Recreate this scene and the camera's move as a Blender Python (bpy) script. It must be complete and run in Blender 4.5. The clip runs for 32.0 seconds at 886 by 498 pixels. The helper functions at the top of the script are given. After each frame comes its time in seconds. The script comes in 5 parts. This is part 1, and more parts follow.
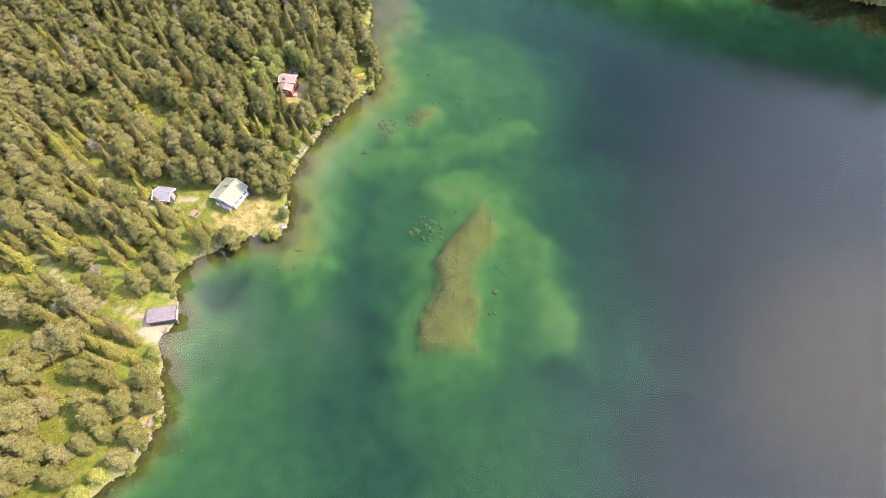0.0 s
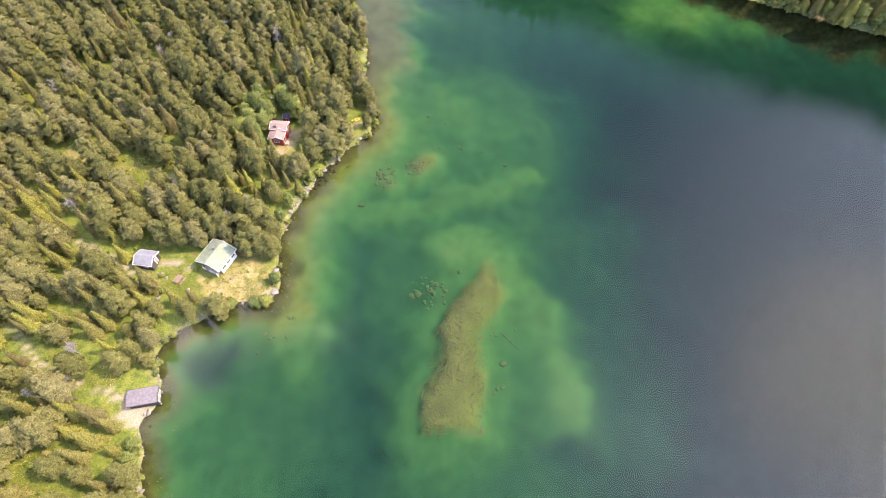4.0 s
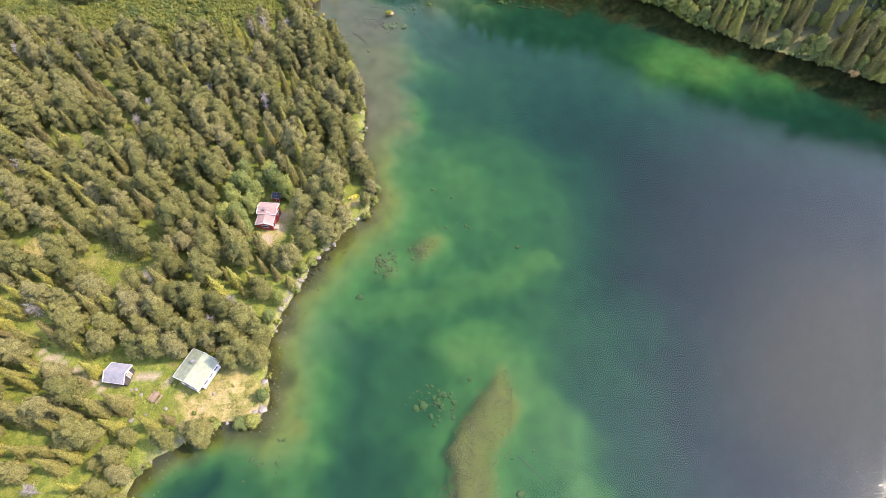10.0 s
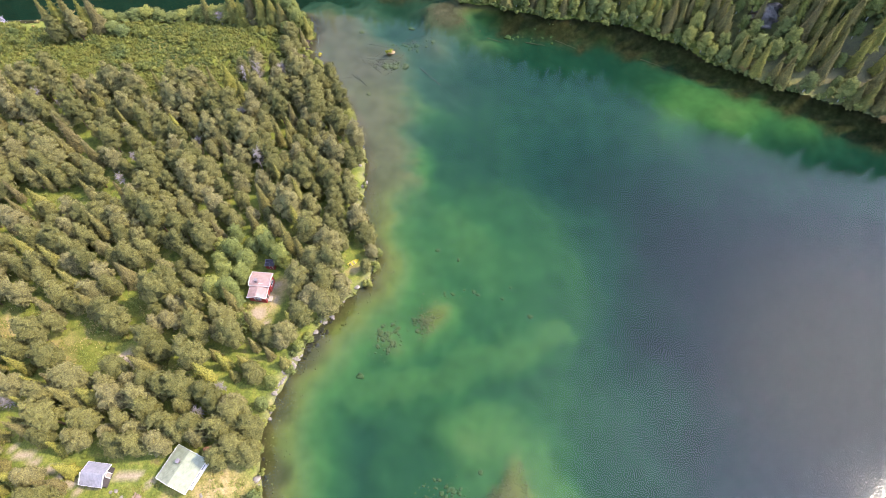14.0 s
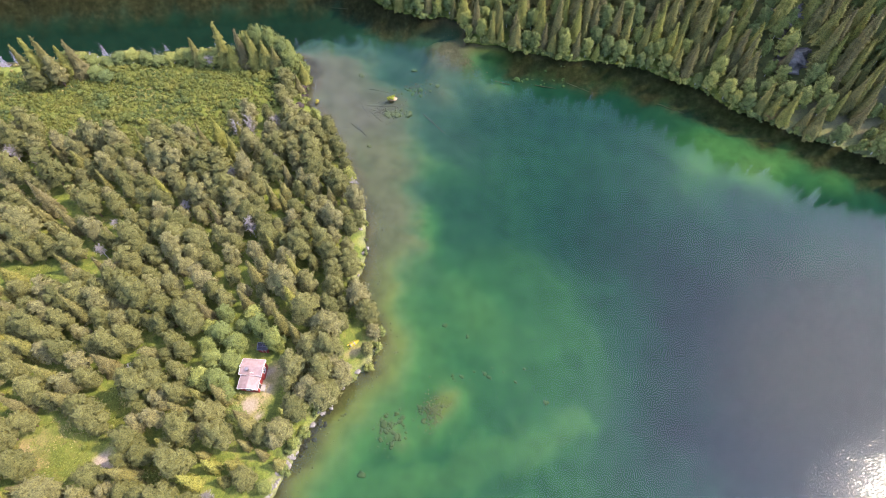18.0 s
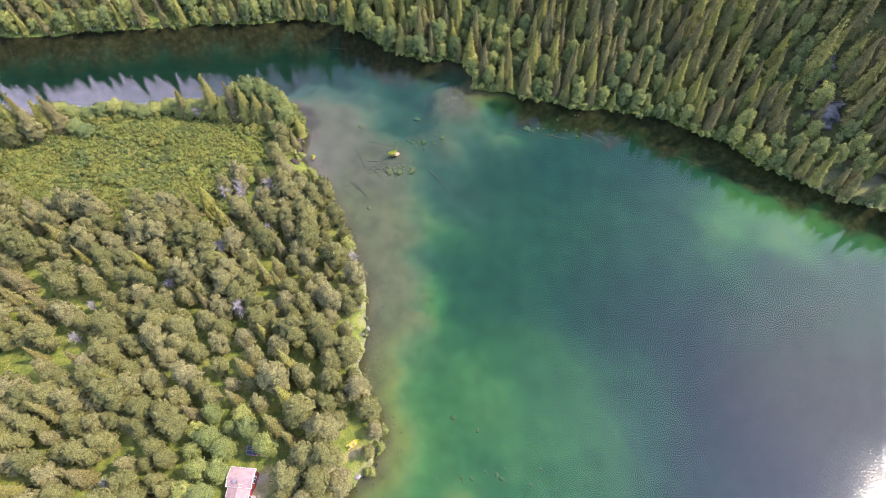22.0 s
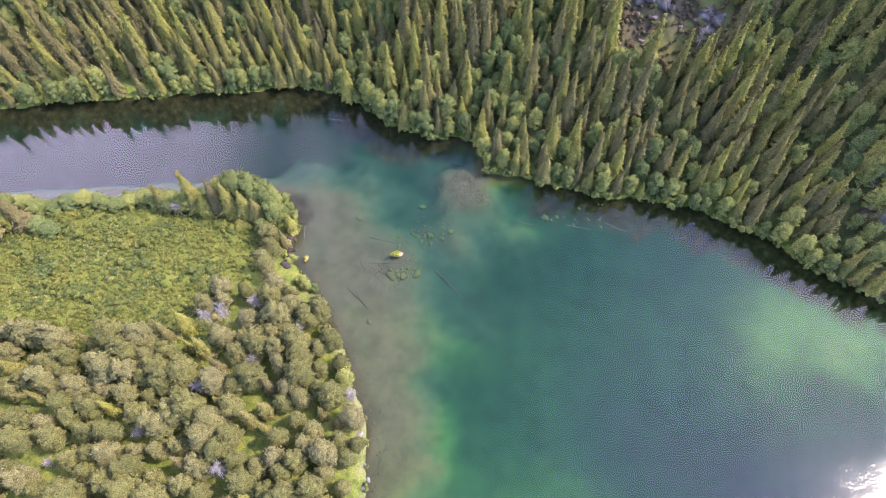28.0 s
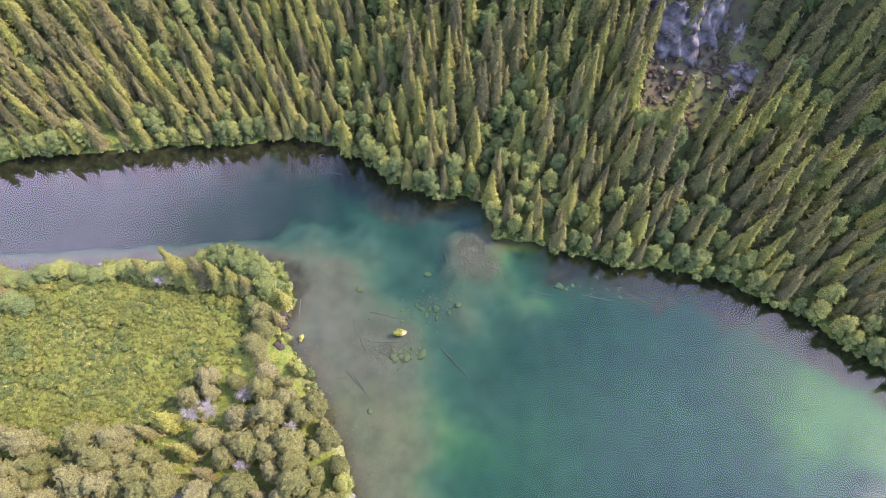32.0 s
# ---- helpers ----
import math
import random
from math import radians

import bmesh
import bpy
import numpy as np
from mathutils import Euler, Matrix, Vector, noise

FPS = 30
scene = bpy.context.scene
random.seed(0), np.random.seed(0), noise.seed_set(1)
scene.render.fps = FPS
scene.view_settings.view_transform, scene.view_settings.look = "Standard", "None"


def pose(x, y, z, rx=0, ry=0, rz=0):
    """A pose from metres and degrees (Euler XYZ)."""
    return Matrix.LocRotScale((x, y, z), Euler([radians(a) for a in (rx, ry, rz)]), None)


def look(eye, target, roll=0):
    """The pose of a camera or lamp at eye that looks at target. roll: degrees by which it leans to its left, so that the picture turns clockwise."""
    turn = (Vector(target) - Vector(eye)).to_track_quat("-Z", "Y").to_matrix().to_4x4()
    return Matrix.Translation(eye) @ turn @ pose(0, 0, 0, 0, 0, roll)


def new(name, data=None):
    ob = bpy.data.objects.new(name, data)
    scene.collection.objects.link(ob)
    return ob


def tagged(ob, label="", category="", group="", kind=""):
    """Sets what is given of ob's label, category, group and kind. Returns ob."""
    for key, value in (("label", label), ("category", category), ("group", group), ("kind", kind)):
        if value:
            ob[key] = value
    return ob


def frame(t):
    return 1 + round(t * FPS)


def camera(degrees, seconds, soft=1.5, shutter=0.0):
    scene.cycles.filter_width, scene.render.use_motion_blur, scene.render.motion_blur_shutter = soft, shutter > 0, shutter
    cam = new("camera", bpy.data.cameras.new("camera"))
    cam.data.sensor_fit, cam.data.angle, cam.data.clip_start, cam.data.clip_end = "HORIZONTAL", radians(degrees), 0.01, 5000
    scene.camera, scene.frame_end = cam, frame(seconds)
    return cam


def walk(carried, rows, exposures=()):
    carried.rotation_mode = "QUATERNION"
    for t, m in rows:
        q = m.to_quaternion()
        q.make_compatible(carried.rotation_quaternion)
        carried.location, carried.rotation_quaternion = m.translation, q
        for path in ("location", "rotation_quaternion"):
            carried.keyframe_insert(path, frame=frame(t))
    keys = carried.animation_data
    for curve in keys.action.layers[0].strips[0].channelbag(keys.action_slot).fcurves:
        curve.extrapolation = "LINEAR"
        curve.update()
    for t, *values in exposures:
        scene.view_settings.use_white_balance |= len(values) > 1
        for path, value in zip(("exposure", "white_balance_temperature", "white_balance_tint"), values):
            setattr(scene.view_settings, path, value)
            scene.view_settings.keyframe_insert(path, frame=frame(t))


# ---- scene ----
cam = camera(76.7, 32.0, soft=1.0)
METRES, EYE, TILT, LEAN, TURN = 165.4, 120.0, -58.5, 0.0, 0.0
ROWS = [
    (0.0, 0.0001, 0.0001, -0.0005, 0.004, 0.028, -0.019),
    (1.0, -0.0021, 0.0147, 0.0257, -0.102, -0.059, 0.047),
    (2.0, -0.0041, 0.0291, 0.0502, -0.172, -0.092, 0.127),
    (3.0, -0.0058, 0.0434, 0.0737, -0.223, -0.098, 0.212),
    (4.0, -0.0075, 0.0577, 0.0968, -0.264, -0.096, 0.297),
    (5.0, -0.0093, 0.0721, 0.1200, -0.301, -0.098, 0.377),
    (6.0, -0.0111, 0.0866, 0.1434, -0.337, -0.107, 0.451),
    (7.0, -0.0130, 0.1013, 0.1671, -0.374, -0.125, 0.518),
    (8.0, -0.0150, 0.1161, 0.1913, -0.412, -0.151, 0.580),
    (9.0, -0.0171, 0.1311, 0.2159, -0.449, -0.181, 0.636),
    (10.0, -0.0193, 0.1464, 0.2410, -0.484, -0.213, 0.689),
    (11.0, -0.0216, 0.1619, 0.2664, -0.517, -0.244, 0.738),
    (12.0, -0.0239, 0.1776, 0.2921, -0.546, -0.272, 0.784),
    (13.0, -0.0263, 0.1936, 0.3181, -0.573, -0.296, 0.828),
    (14.0, -0.0287, 0.2098, 0.3444, -0.595, -0.316, 0.870),
    (15.0, -0.0311, 0.2262, 0.3711, -0.615, -0.333, 0.911),
    (16.0, -0.0334, 0.2429, 0.3980, -0.632, -0.348, 0.948),
    (17.0, -0.0356, 0.2598, 0.4252, -0.647, -0.365, 0.984),
    (18.0, -0.0378, 0.2769, 0.4527, -0.662, -0.385, 1.016),
    (19.0, -0.0399, 0.2943, 0.4806, -0.676, -0.412, 1.045),
    (20.0, -0.0418, 0.3117, 0.5088, -0.691, -0.447, 1.072),
    (21.0, -0.0437, 0.3293, 0.5373, -0.706, -0.493, 1.095),
    (22.0, -0.0455, 0.3470, 0.5661, -0.720, -0.549, 1.115),
    (23.0, -0.0471, 0.3647, 0.5951, -0.733, -0.616, 1.133),
    (24.0, -0.0487, 0.3825, 0.6242, -0.744, -0.692, 1.150),
    (25.0, -0.0501, 0.4001, 0.6534, -0.751, -0.774, 1.166),
    (26.0, -0.0516, 0.4177, 0.6825, -0.752, -0.860, 1.181),
    (27.0, -0.0530, 0.4352, 0.7114, -0.746, -0.944, 1.195),
    (28.0, -0.0544, 0.4526, 0.7399, -0.735, -1.026, 1.207),
    (29.0, -0.0558, 0.4699, 0.7681, -0.718, -1.101, 1.212),
    (30.0, -0.0574, 0.4871, 0.7958, -0.702, -1.172, 1.207),
    (31.0, -0.0590, 0.5043, 0.8232, -0.693, -1.242, 1.183),
    (32.0, -0.0608, 0.5217, 0.8504, -0.704, -1.322, 1.126),
]
EXPOSURES = [(0.0, 0.91, 8500, 16), (10.0, 0.79, 7750, 16), (20.0, 0.81, 7050, 19), (32.0, 0.93, 6650, 27)]
walk(cam, [(t, pose(0, 0, EYE, TILT, LEAN, TURN) @ pose(METRES * x, METRES * y, METRES * z, 90 + pitch, roll, yaw)) for t, x, y, z, yaw, pitch, roll in ROWS], EXPOSURES)

# ---- sky and sun ----
SUN = Vector((0.875, 0.06, 1.09)).normalized()
world = bpy.data.worlds.new("sky")
scene.world = world
world.use_nodes = True
wn, wl = world.node_tree.nodes, world.node_tree.links
wn.clear()
w_out = wn.new("ShaderNodeOutputWorld")
w_bg = wn.new("ShaderNodeBackground")
w_sky = wn.new("ShaderNodeTexSky")
w_sky.sky_type, w_sky.sun_disc = "NISHITA", False
w_sky.sun_elevation, w_sky.sun_rotation = math.asin(SUN.z), math.atan2(SUN.x, SUN.y)
w_sky.air_density, w_sky.dust_density = 1.2, 0.4
w_co = wn.new("ShaderNodeTexCoord")
w_dot = wn.new("ShaderNodeVectorMath")
w_dot.operation = "DOT_PRODUCT"
w_dot.inputs[1].default_value = Vector((0.75, -0.05, 0.65)).normalized()
w_near = wn.new("ShaderNodeMapRange")
w_near.interpolation_type = "SMOOTHSTEP"
for i, v in enumerate((0.6, 1.04, 0.0, 1.0)):
    w_near.inputs[i + 1].default_value = v
w_noise = wn.new("ShaderNodeTexNoise")
w_noise.inputs["Scale"].default_value, w_noise.inputs["Detail"].default_value = 1.6, 2
w_haze = wn.new("ShaderNodeMix")
w_haze.data_type = "RGBA"
w_haze.inputs[6].default_value, w_haze.inputs[7].default_value = (4.0, 7.6, 14.5, 1), (37.0, 42.0, 69.0, 1)
w_mix = wn.new("ShaderNodeMix")
w_mix.data_type = "RGBA"
w_fac = wn.new("ShaderNodeMapRange")
for i, v in enumerate((0.3, 0.7, 0.55, 0.8)):
    w_fac.inputs[i + 1].default_value = v
wl.new(w_co.outputs["Generated"], w_dot.inputs[0])
wl.new(w_dot.outputs["Value"], w_near.inputs[0])
wl.new(w_near.outputs[0], w_haze.inputs[0])
wl.new(w_co.outputs["Generated"], w_noise.inputs["Vector"])
wl.new(w_noise.outputs[0], w_fac.inputs[0])
wl.new(w_fac.outputs[0], w_mix.inputs[0])
wl.new(w_sky.outputs[0], w_mix.inputs[6])
# a bank of cloud in the north-west, mirrored in the channel
w_dot2 = wn.new("ShaderNodeVectorMath")
w_dot2.operation = "DOT_PRODUCT"
w_dot2.inputs[1].default_value = Vector((-0.62, 0.5, 0.6)).normalized()
w_rag = wn.new("ShaderNodeTexNoise")
w_rag.inputs["Scale"].default_value, w_rag.inputs["Detail"].default_value = 4.5, 6
w_sum = wn.new("ShaderNodeMath")
w_sum.operation = "MULTIPLY_ADD"
w_sum.inputs[1].default_value = 0.28
w_bank = wn.new("ShaderNodeMapRange")
w_bank.interpolation_type = "SMOOTHSTEP"
for i, v in enumerate((1.0, 1.12, 0.0, 1.0)):
    w_bank.inputs[i + 1].default_value = v
w_cloud = wn.new("ShaderNodeMix")
w_cloud.data_type = "RGBA"
w_cloud.inputs[7].default_value = (56.0, 51.0, 78.0, 1)
wl.new(w_co.outputs["Generated"], w_dot2.inputs[0])
wl.new(w_co.outputs["Generated"], w_rag.inputs["Vector"])
wl.new(w_rag.outputs[0], w_sum.inputs[0])
wl.new(w_dot2.outputs["Value"], w_sum.inputs[2])
wl.new(w_sum.outputs[0], w_bank.inputs[0])
wl.new(w_bank.outputs[0], w_cloud.inputs[0])
# a bright cloud north of the sun, mirrored in the sheltered water
w_dot3 = wn.new("ShaderNodeVectorMath")
w_dot3.operation = "DOT_PRODUCT"
w_dot3.inputs[1].default_value = Vector((0.59, 0.27, 0.76)).normalized()
w_sum2 = wn.new("ShaderNodeMath")
w_sum2.operation = "MULTIPLY_ADD"
w_sum2.inputs[1].default_value = 0.02
w_puff = wn.new("ShaderNodeMapRange")
w_puff.interpolation_type = "SMOOTHSTEP"
for i, v in enumerate((0.985, 1.014, 0.0, 1.0)):
    w_puff.inputs[i + 1].default_value = v
w_white = wn.new("ShaderNodeMix")
w_white.data_type = "RGBA"
w_white.inputs[7].default_value = (48.0, 50.0, 62.0, 1)
wl.new(w_co.outputs["Generated"], w_dot3.inputs[0])
wl.new(w_rag.outputs[0], w_sum2.inputs[0])
wl.new(w_dot3.outputs["Value"], w_sum2.inputs[2])
wl.new(w_sum2.outputs[0], w_puff.inputs[0])
wl.new(w_puff.outputs[0], w_white.inputs[0])
wl.new(w_haze.outputs[2], w_white.inputs[6])
wl.new(w_white.outputs[2], w_cloud.inputs[6])
wl.new(w_cloud.outputs[2], w_mix.inputs[7])
wl.new(w_mix.outputs[2], w_bg.inputs[0])
w_bg.inputs[1].default_value = 0.15
wl.new(w_bg.outputs[0], w_out.inputs[0])
sun = new("sun", bpy.data.lights.new("sun", "SUN"))
sun.data.energy, sun.data.angle, sun.data.color = 5.3, radians(0.8), (1.0, 0.93, 0.78)
sun.matrix_world = look(SUN * 400, (0, 0, 0))


# ---- materials ----
def mat(name, rough=0.8, metal=0.0):
    m = bpy.data.materials.new(name)
    m.use_nodes = True
    b = m.node_tree.nodes["Principled BSDF"]
    b.inputs["Roughness"].default_value, b.inputs["Metallic"].default_value = rough, metal
    b.inputs["Specular IOR Level"].default_value = 0.3
    return m, m.node_tree.nodes, m.node_tree.links, b


def ramp(n, stops):
    r = n.new("ShaderNodeValToRGB")
    e = r.color_ramp.elements
    while len(e) < len(stops):
        e.new(0.5)
    for k, (p, c) in zip(e, stops):
        k.position, k.color = p, (*c, 1)
    return r


def noise_tex(n, l, scale, detail=4, src=None, rough=0.55):
    t = n.new("ShaderNodeTexNoise")
    t.inputs["Scale"].default_value, t.inputs["Detail"].default_value, t.inputs["Roughness"].default_value = scale, detail, rough
    if src is not None:
        l.new(src, t.inputs["Vector"])
    return t


def mixc(n, l, fac, a, b, blend="MIX"):
    m = n.new("ShaderNodeMix")
    m.data_type, m.blend_type = "RGBA", blend
    for sock, v in ((m.inputs[0], fac), (m.inputs[6], a), (m.inputs[7], b)):
        if isinstance(v, (int, float)):
            sock.default_value = v
        elif isinstance(v, tuple):
            sock.default_value = (*v, 1)
        else:
            l.new(v, sock)
    return m.outputs[2]


def bump(n, l, b, height, strength=0.4, dist=0.05):
    k = n.new("ShaderNodeBump")
    k.inputs["Strength"].default_value, k.inputs["Distance"].default_value = strength, dist
    l.new(height, k.inputs["Height"])
    l.new(k.outputs[0], b.inputs["Normal"])
    return k


def mapped(n, l, src, lo, hi, a=0.0, b=1.0):
    m = n.new("ShaderNodeMapRange")
    for i, v in enumerate((lo, hi, a, b)):
        m.inputs[i + 1].default_value = v
    l.new(src, m.inputs[0])
    return m.outputs[0]


def plain(name, colour, rough=0.7, metal=0.0, scale=6.0, amount=0.35, relief=0.2):
    """A surface of one colour with stains at two scales and a fine relief."""
    m, n, l, b = mat(name, rough, metal)
    co = n.new("ShaderNodeTexCoord").outputs["Object"]
    t1, t2 = noise_tex(n, l, scale * 0.15, 3, co), noise_tex(n, l, scale, 6, co)
    dark, light = tuple(c * (1 - amount) for c in colour), tuple(min(1, c * (1 + amount * 0.5)) for c in colour)
    r1 = ramp(n, [(0.3, dark), (0.7, light)])
    l.new(t1.outputs[0], r1.inputs[0])
    r2 = ramp(n, [(0.3, (0.75, 0.75, 0.75)), (0.7, (1.1, 1.1, 1.1))])
    l.new(t2.outputs[0], r2.inputs[0])
    l.new(mixc(n, l, 1.0, r1.outputs[0], r2.outputs[0], "MULTIPLY"), b.inputs["Base Color"])
    bump(n, l, b, t2.outputs[0], relief, 0.03)
    return m


def leafy(name, dark, light, pale, thin=0.25, alone=True):
    """Foliage: every tree and every tuft a little different."""
    m, n, l, b = mat(name, 0.75)
    b.inputs["Specular IOR Level"].default_value, b.inputs["Diffuse Roughness"].default_value = 0.12, 1.0
    info = n.new("ShaderNodeObjectInfo")
    tint = n.new("ShaderNodeAttribute")
    tint.attribute_name = "tint"
    add = n.new("ShaderNodeMath")
    if alone:
        l.new(info.outputs["Random"], add.inputs[0])
    else:
        add.inputs[0].default_value = 0.0
    l.new(tint.outputs["Fac"], add.inputs[1])
    wrap = n.new("ShaderNodeMath")
    wrap.operation = "FRACT"
    l.new(add.outputs[0], wrap.inputs[0])
    tree = ramp(n, [(0.0, dark), (0.55, light), (1.0, pale)])
    l.new(wrap.outputs[0], tree.inputs[0])
    geo = n.new("ShaderNodeNewGeometry")
    tuft = ramp(n, [(0.0, (0.82, 0.84, 0.85)), (0.6, (1.0, 1.0, 1.0)), (1.0, (1.13, 1.12, 1.08))])
    l.new(geo.outputs["Random Per Island"], tuft.inputs[0])
    col = mixc(n, l, 1.0, tree.outputs[0], tuft.outputs[0], "MULTIPLY")
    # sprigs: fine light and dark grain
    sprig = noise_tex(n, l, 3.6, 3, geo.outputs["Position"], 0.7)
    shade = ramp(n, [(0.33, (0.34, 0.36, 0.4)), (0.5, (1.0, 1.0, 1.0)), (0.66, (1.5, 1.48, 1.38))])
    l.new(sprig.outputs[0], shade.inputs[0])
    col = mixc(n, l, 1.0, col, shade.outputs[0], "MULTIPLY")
    bump(n, l, b, sprig.outputs[0], 0.8, 0.4)
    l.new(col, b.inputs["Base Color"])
    tr = n.new("ShaderNodeBsdfTranslucent")
    l.new(col, tr.inputs["Color"])
    mx = n.new("ShaderNodeMixShader")
    mx.inputs[0].default_value = thin
    l.new(b.outputs[0], mx.inputs[1])
    l.new(tr.outputs[0], mx.inputs[2])
    l.new(mx.outputs[0], n["Material Output"].inputs["Surface"])
    return m


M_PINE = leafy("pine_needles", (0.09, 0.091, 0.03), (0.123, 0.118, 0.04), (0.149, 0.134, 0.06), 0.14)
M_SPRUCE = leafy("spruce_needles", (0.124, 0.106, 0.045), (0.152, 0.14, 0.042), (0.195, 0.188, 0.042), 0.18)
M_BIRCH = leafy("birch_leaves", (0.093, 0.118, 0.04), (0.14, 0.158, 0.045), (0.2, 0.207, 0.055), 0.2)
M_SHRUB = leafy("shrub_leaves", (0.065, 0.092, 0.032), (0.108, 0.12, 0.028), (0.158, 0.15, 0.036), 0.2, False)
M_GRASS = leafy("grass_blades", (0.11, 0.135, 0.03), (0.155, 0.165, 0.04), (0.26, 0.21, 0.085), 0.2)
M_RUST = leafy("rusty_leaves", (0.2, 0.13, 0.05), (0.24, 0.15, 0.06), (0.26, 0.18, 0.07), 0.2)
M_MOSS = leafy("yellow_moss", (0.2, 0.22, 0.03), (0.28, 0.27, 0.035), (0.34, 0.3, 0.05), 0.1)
M_DEAD = plain("dead_wood", (0.25, 0.225, 0.2), 0.85, 0, 8, 0.3)
M_BARK = plain("bark", (0.14, 0.09, 0.06), 0.9, 0, 9, 0.4)
M_BIRCHBARK = plain("birch_bark", (0.45, 0.43, 0.4), 0.8, 0, 7, 0.5)
M_LOG = plain("sunken_wood", (0.27, 0.28, 0.2), 0.9, 0, 4, 0.35)
def sunken_material():
    """Bed stones: olive in the shallows, painted greener with depth as water absorbs light."""
    m, n, l, b = mat("lake_stone", 0.95)
    pos = n.new("ShaderNodeNewGeometry").outputs["Position"]
    sep = n.new("ShaderNodeSeparateXYZ")
    l.new(pos, sep.inputs[0])
    t1 = noise_tex(n, l, 2.0, 5, pos)
    deep = mixc(n, l, t1.outputs[0], (0.13, 0.25, 0.1), (0.24, 0.36, 0.15))
    high = mixc(n, l, t1.outputs[0], (0.24, 0.25, 0.11), (0.42, 0.42, 0.21))
    l.new(mixc(n, l, mapped(n, l, sep.outputs["Z"], -3.2, -0.5), deep, high), b.inputs["Base Color"])
    bump(n, l, b, t1.outputs[0], 0.5, 0.1)
    return m


M_STONE = sunken_material()
M_ROCK = plain("shore_rock", (0.21, 0.185, 0.155), 0.85, 0, 1.8, 0.4, 0.5)
M_CLIFF = plain("cliff_rock", (0.155, 0.128, 0.115), 0.9, 0, 2.4, 0.8, 1.0)
M_WHITE = plain("white_paint", (0.62, 0.62, 0.6), 0.55, 0, 3, 0.1)
M_RED = plain("red_paint", (0.28, 0.035, 0.03), 0.6, 0, 4, 0.25)
M_GREENROOF = plain("pale_green_roof", (0.195, 0.215, 0.145), 0.65, 0, 1.2, 0.14)
M_PINKROOF = plain("faded_red_roof", (0.26, 0.175, 0.155), 0.65, 0, 1.5, 0.2)
M_GREYROOF = plain("grey_roof_felt", (0.18, 0.18, 0.2), 0.7, 0, 2, 0.2)
M_DARKROOF = plain("dark_roof_felt", (0.155, 0.135, 0.145), 0.75, 0, 2, 0.2)
M_DARKWOOD = plain("tarred_boards", (0.06, 0.05, 0.05), 0.8, 0, 5, 0.3)
M_GREYWOOD = plain("weathered_boards", (0.3, 0.26, 0.22), 0.8, 0, 5, 0.3)
M_GLASS = plain("window_glass", (0.03, 0.04, 0.06), 0.08, 0, 1, 0.1, 0.0)
M_PEAT = plain("peat", (0.05, 0.035, 0.03), 0.95, 0, 3, 0.5, 0.6)
M_METAL = plain("sheet_metal", (0.25, 0.25, 0.26), 0.4, 0.8, 4, 0.2)
M_PANEL = plain("solar_cells", (0.018, 0.018, 0.025), 0.65, 0, 3, 0.2, 0.0)
M_YELLOW = plain("yellow_hull", (0.75, 0.62, 0.08), 0.4, 0, 3, 0.15)


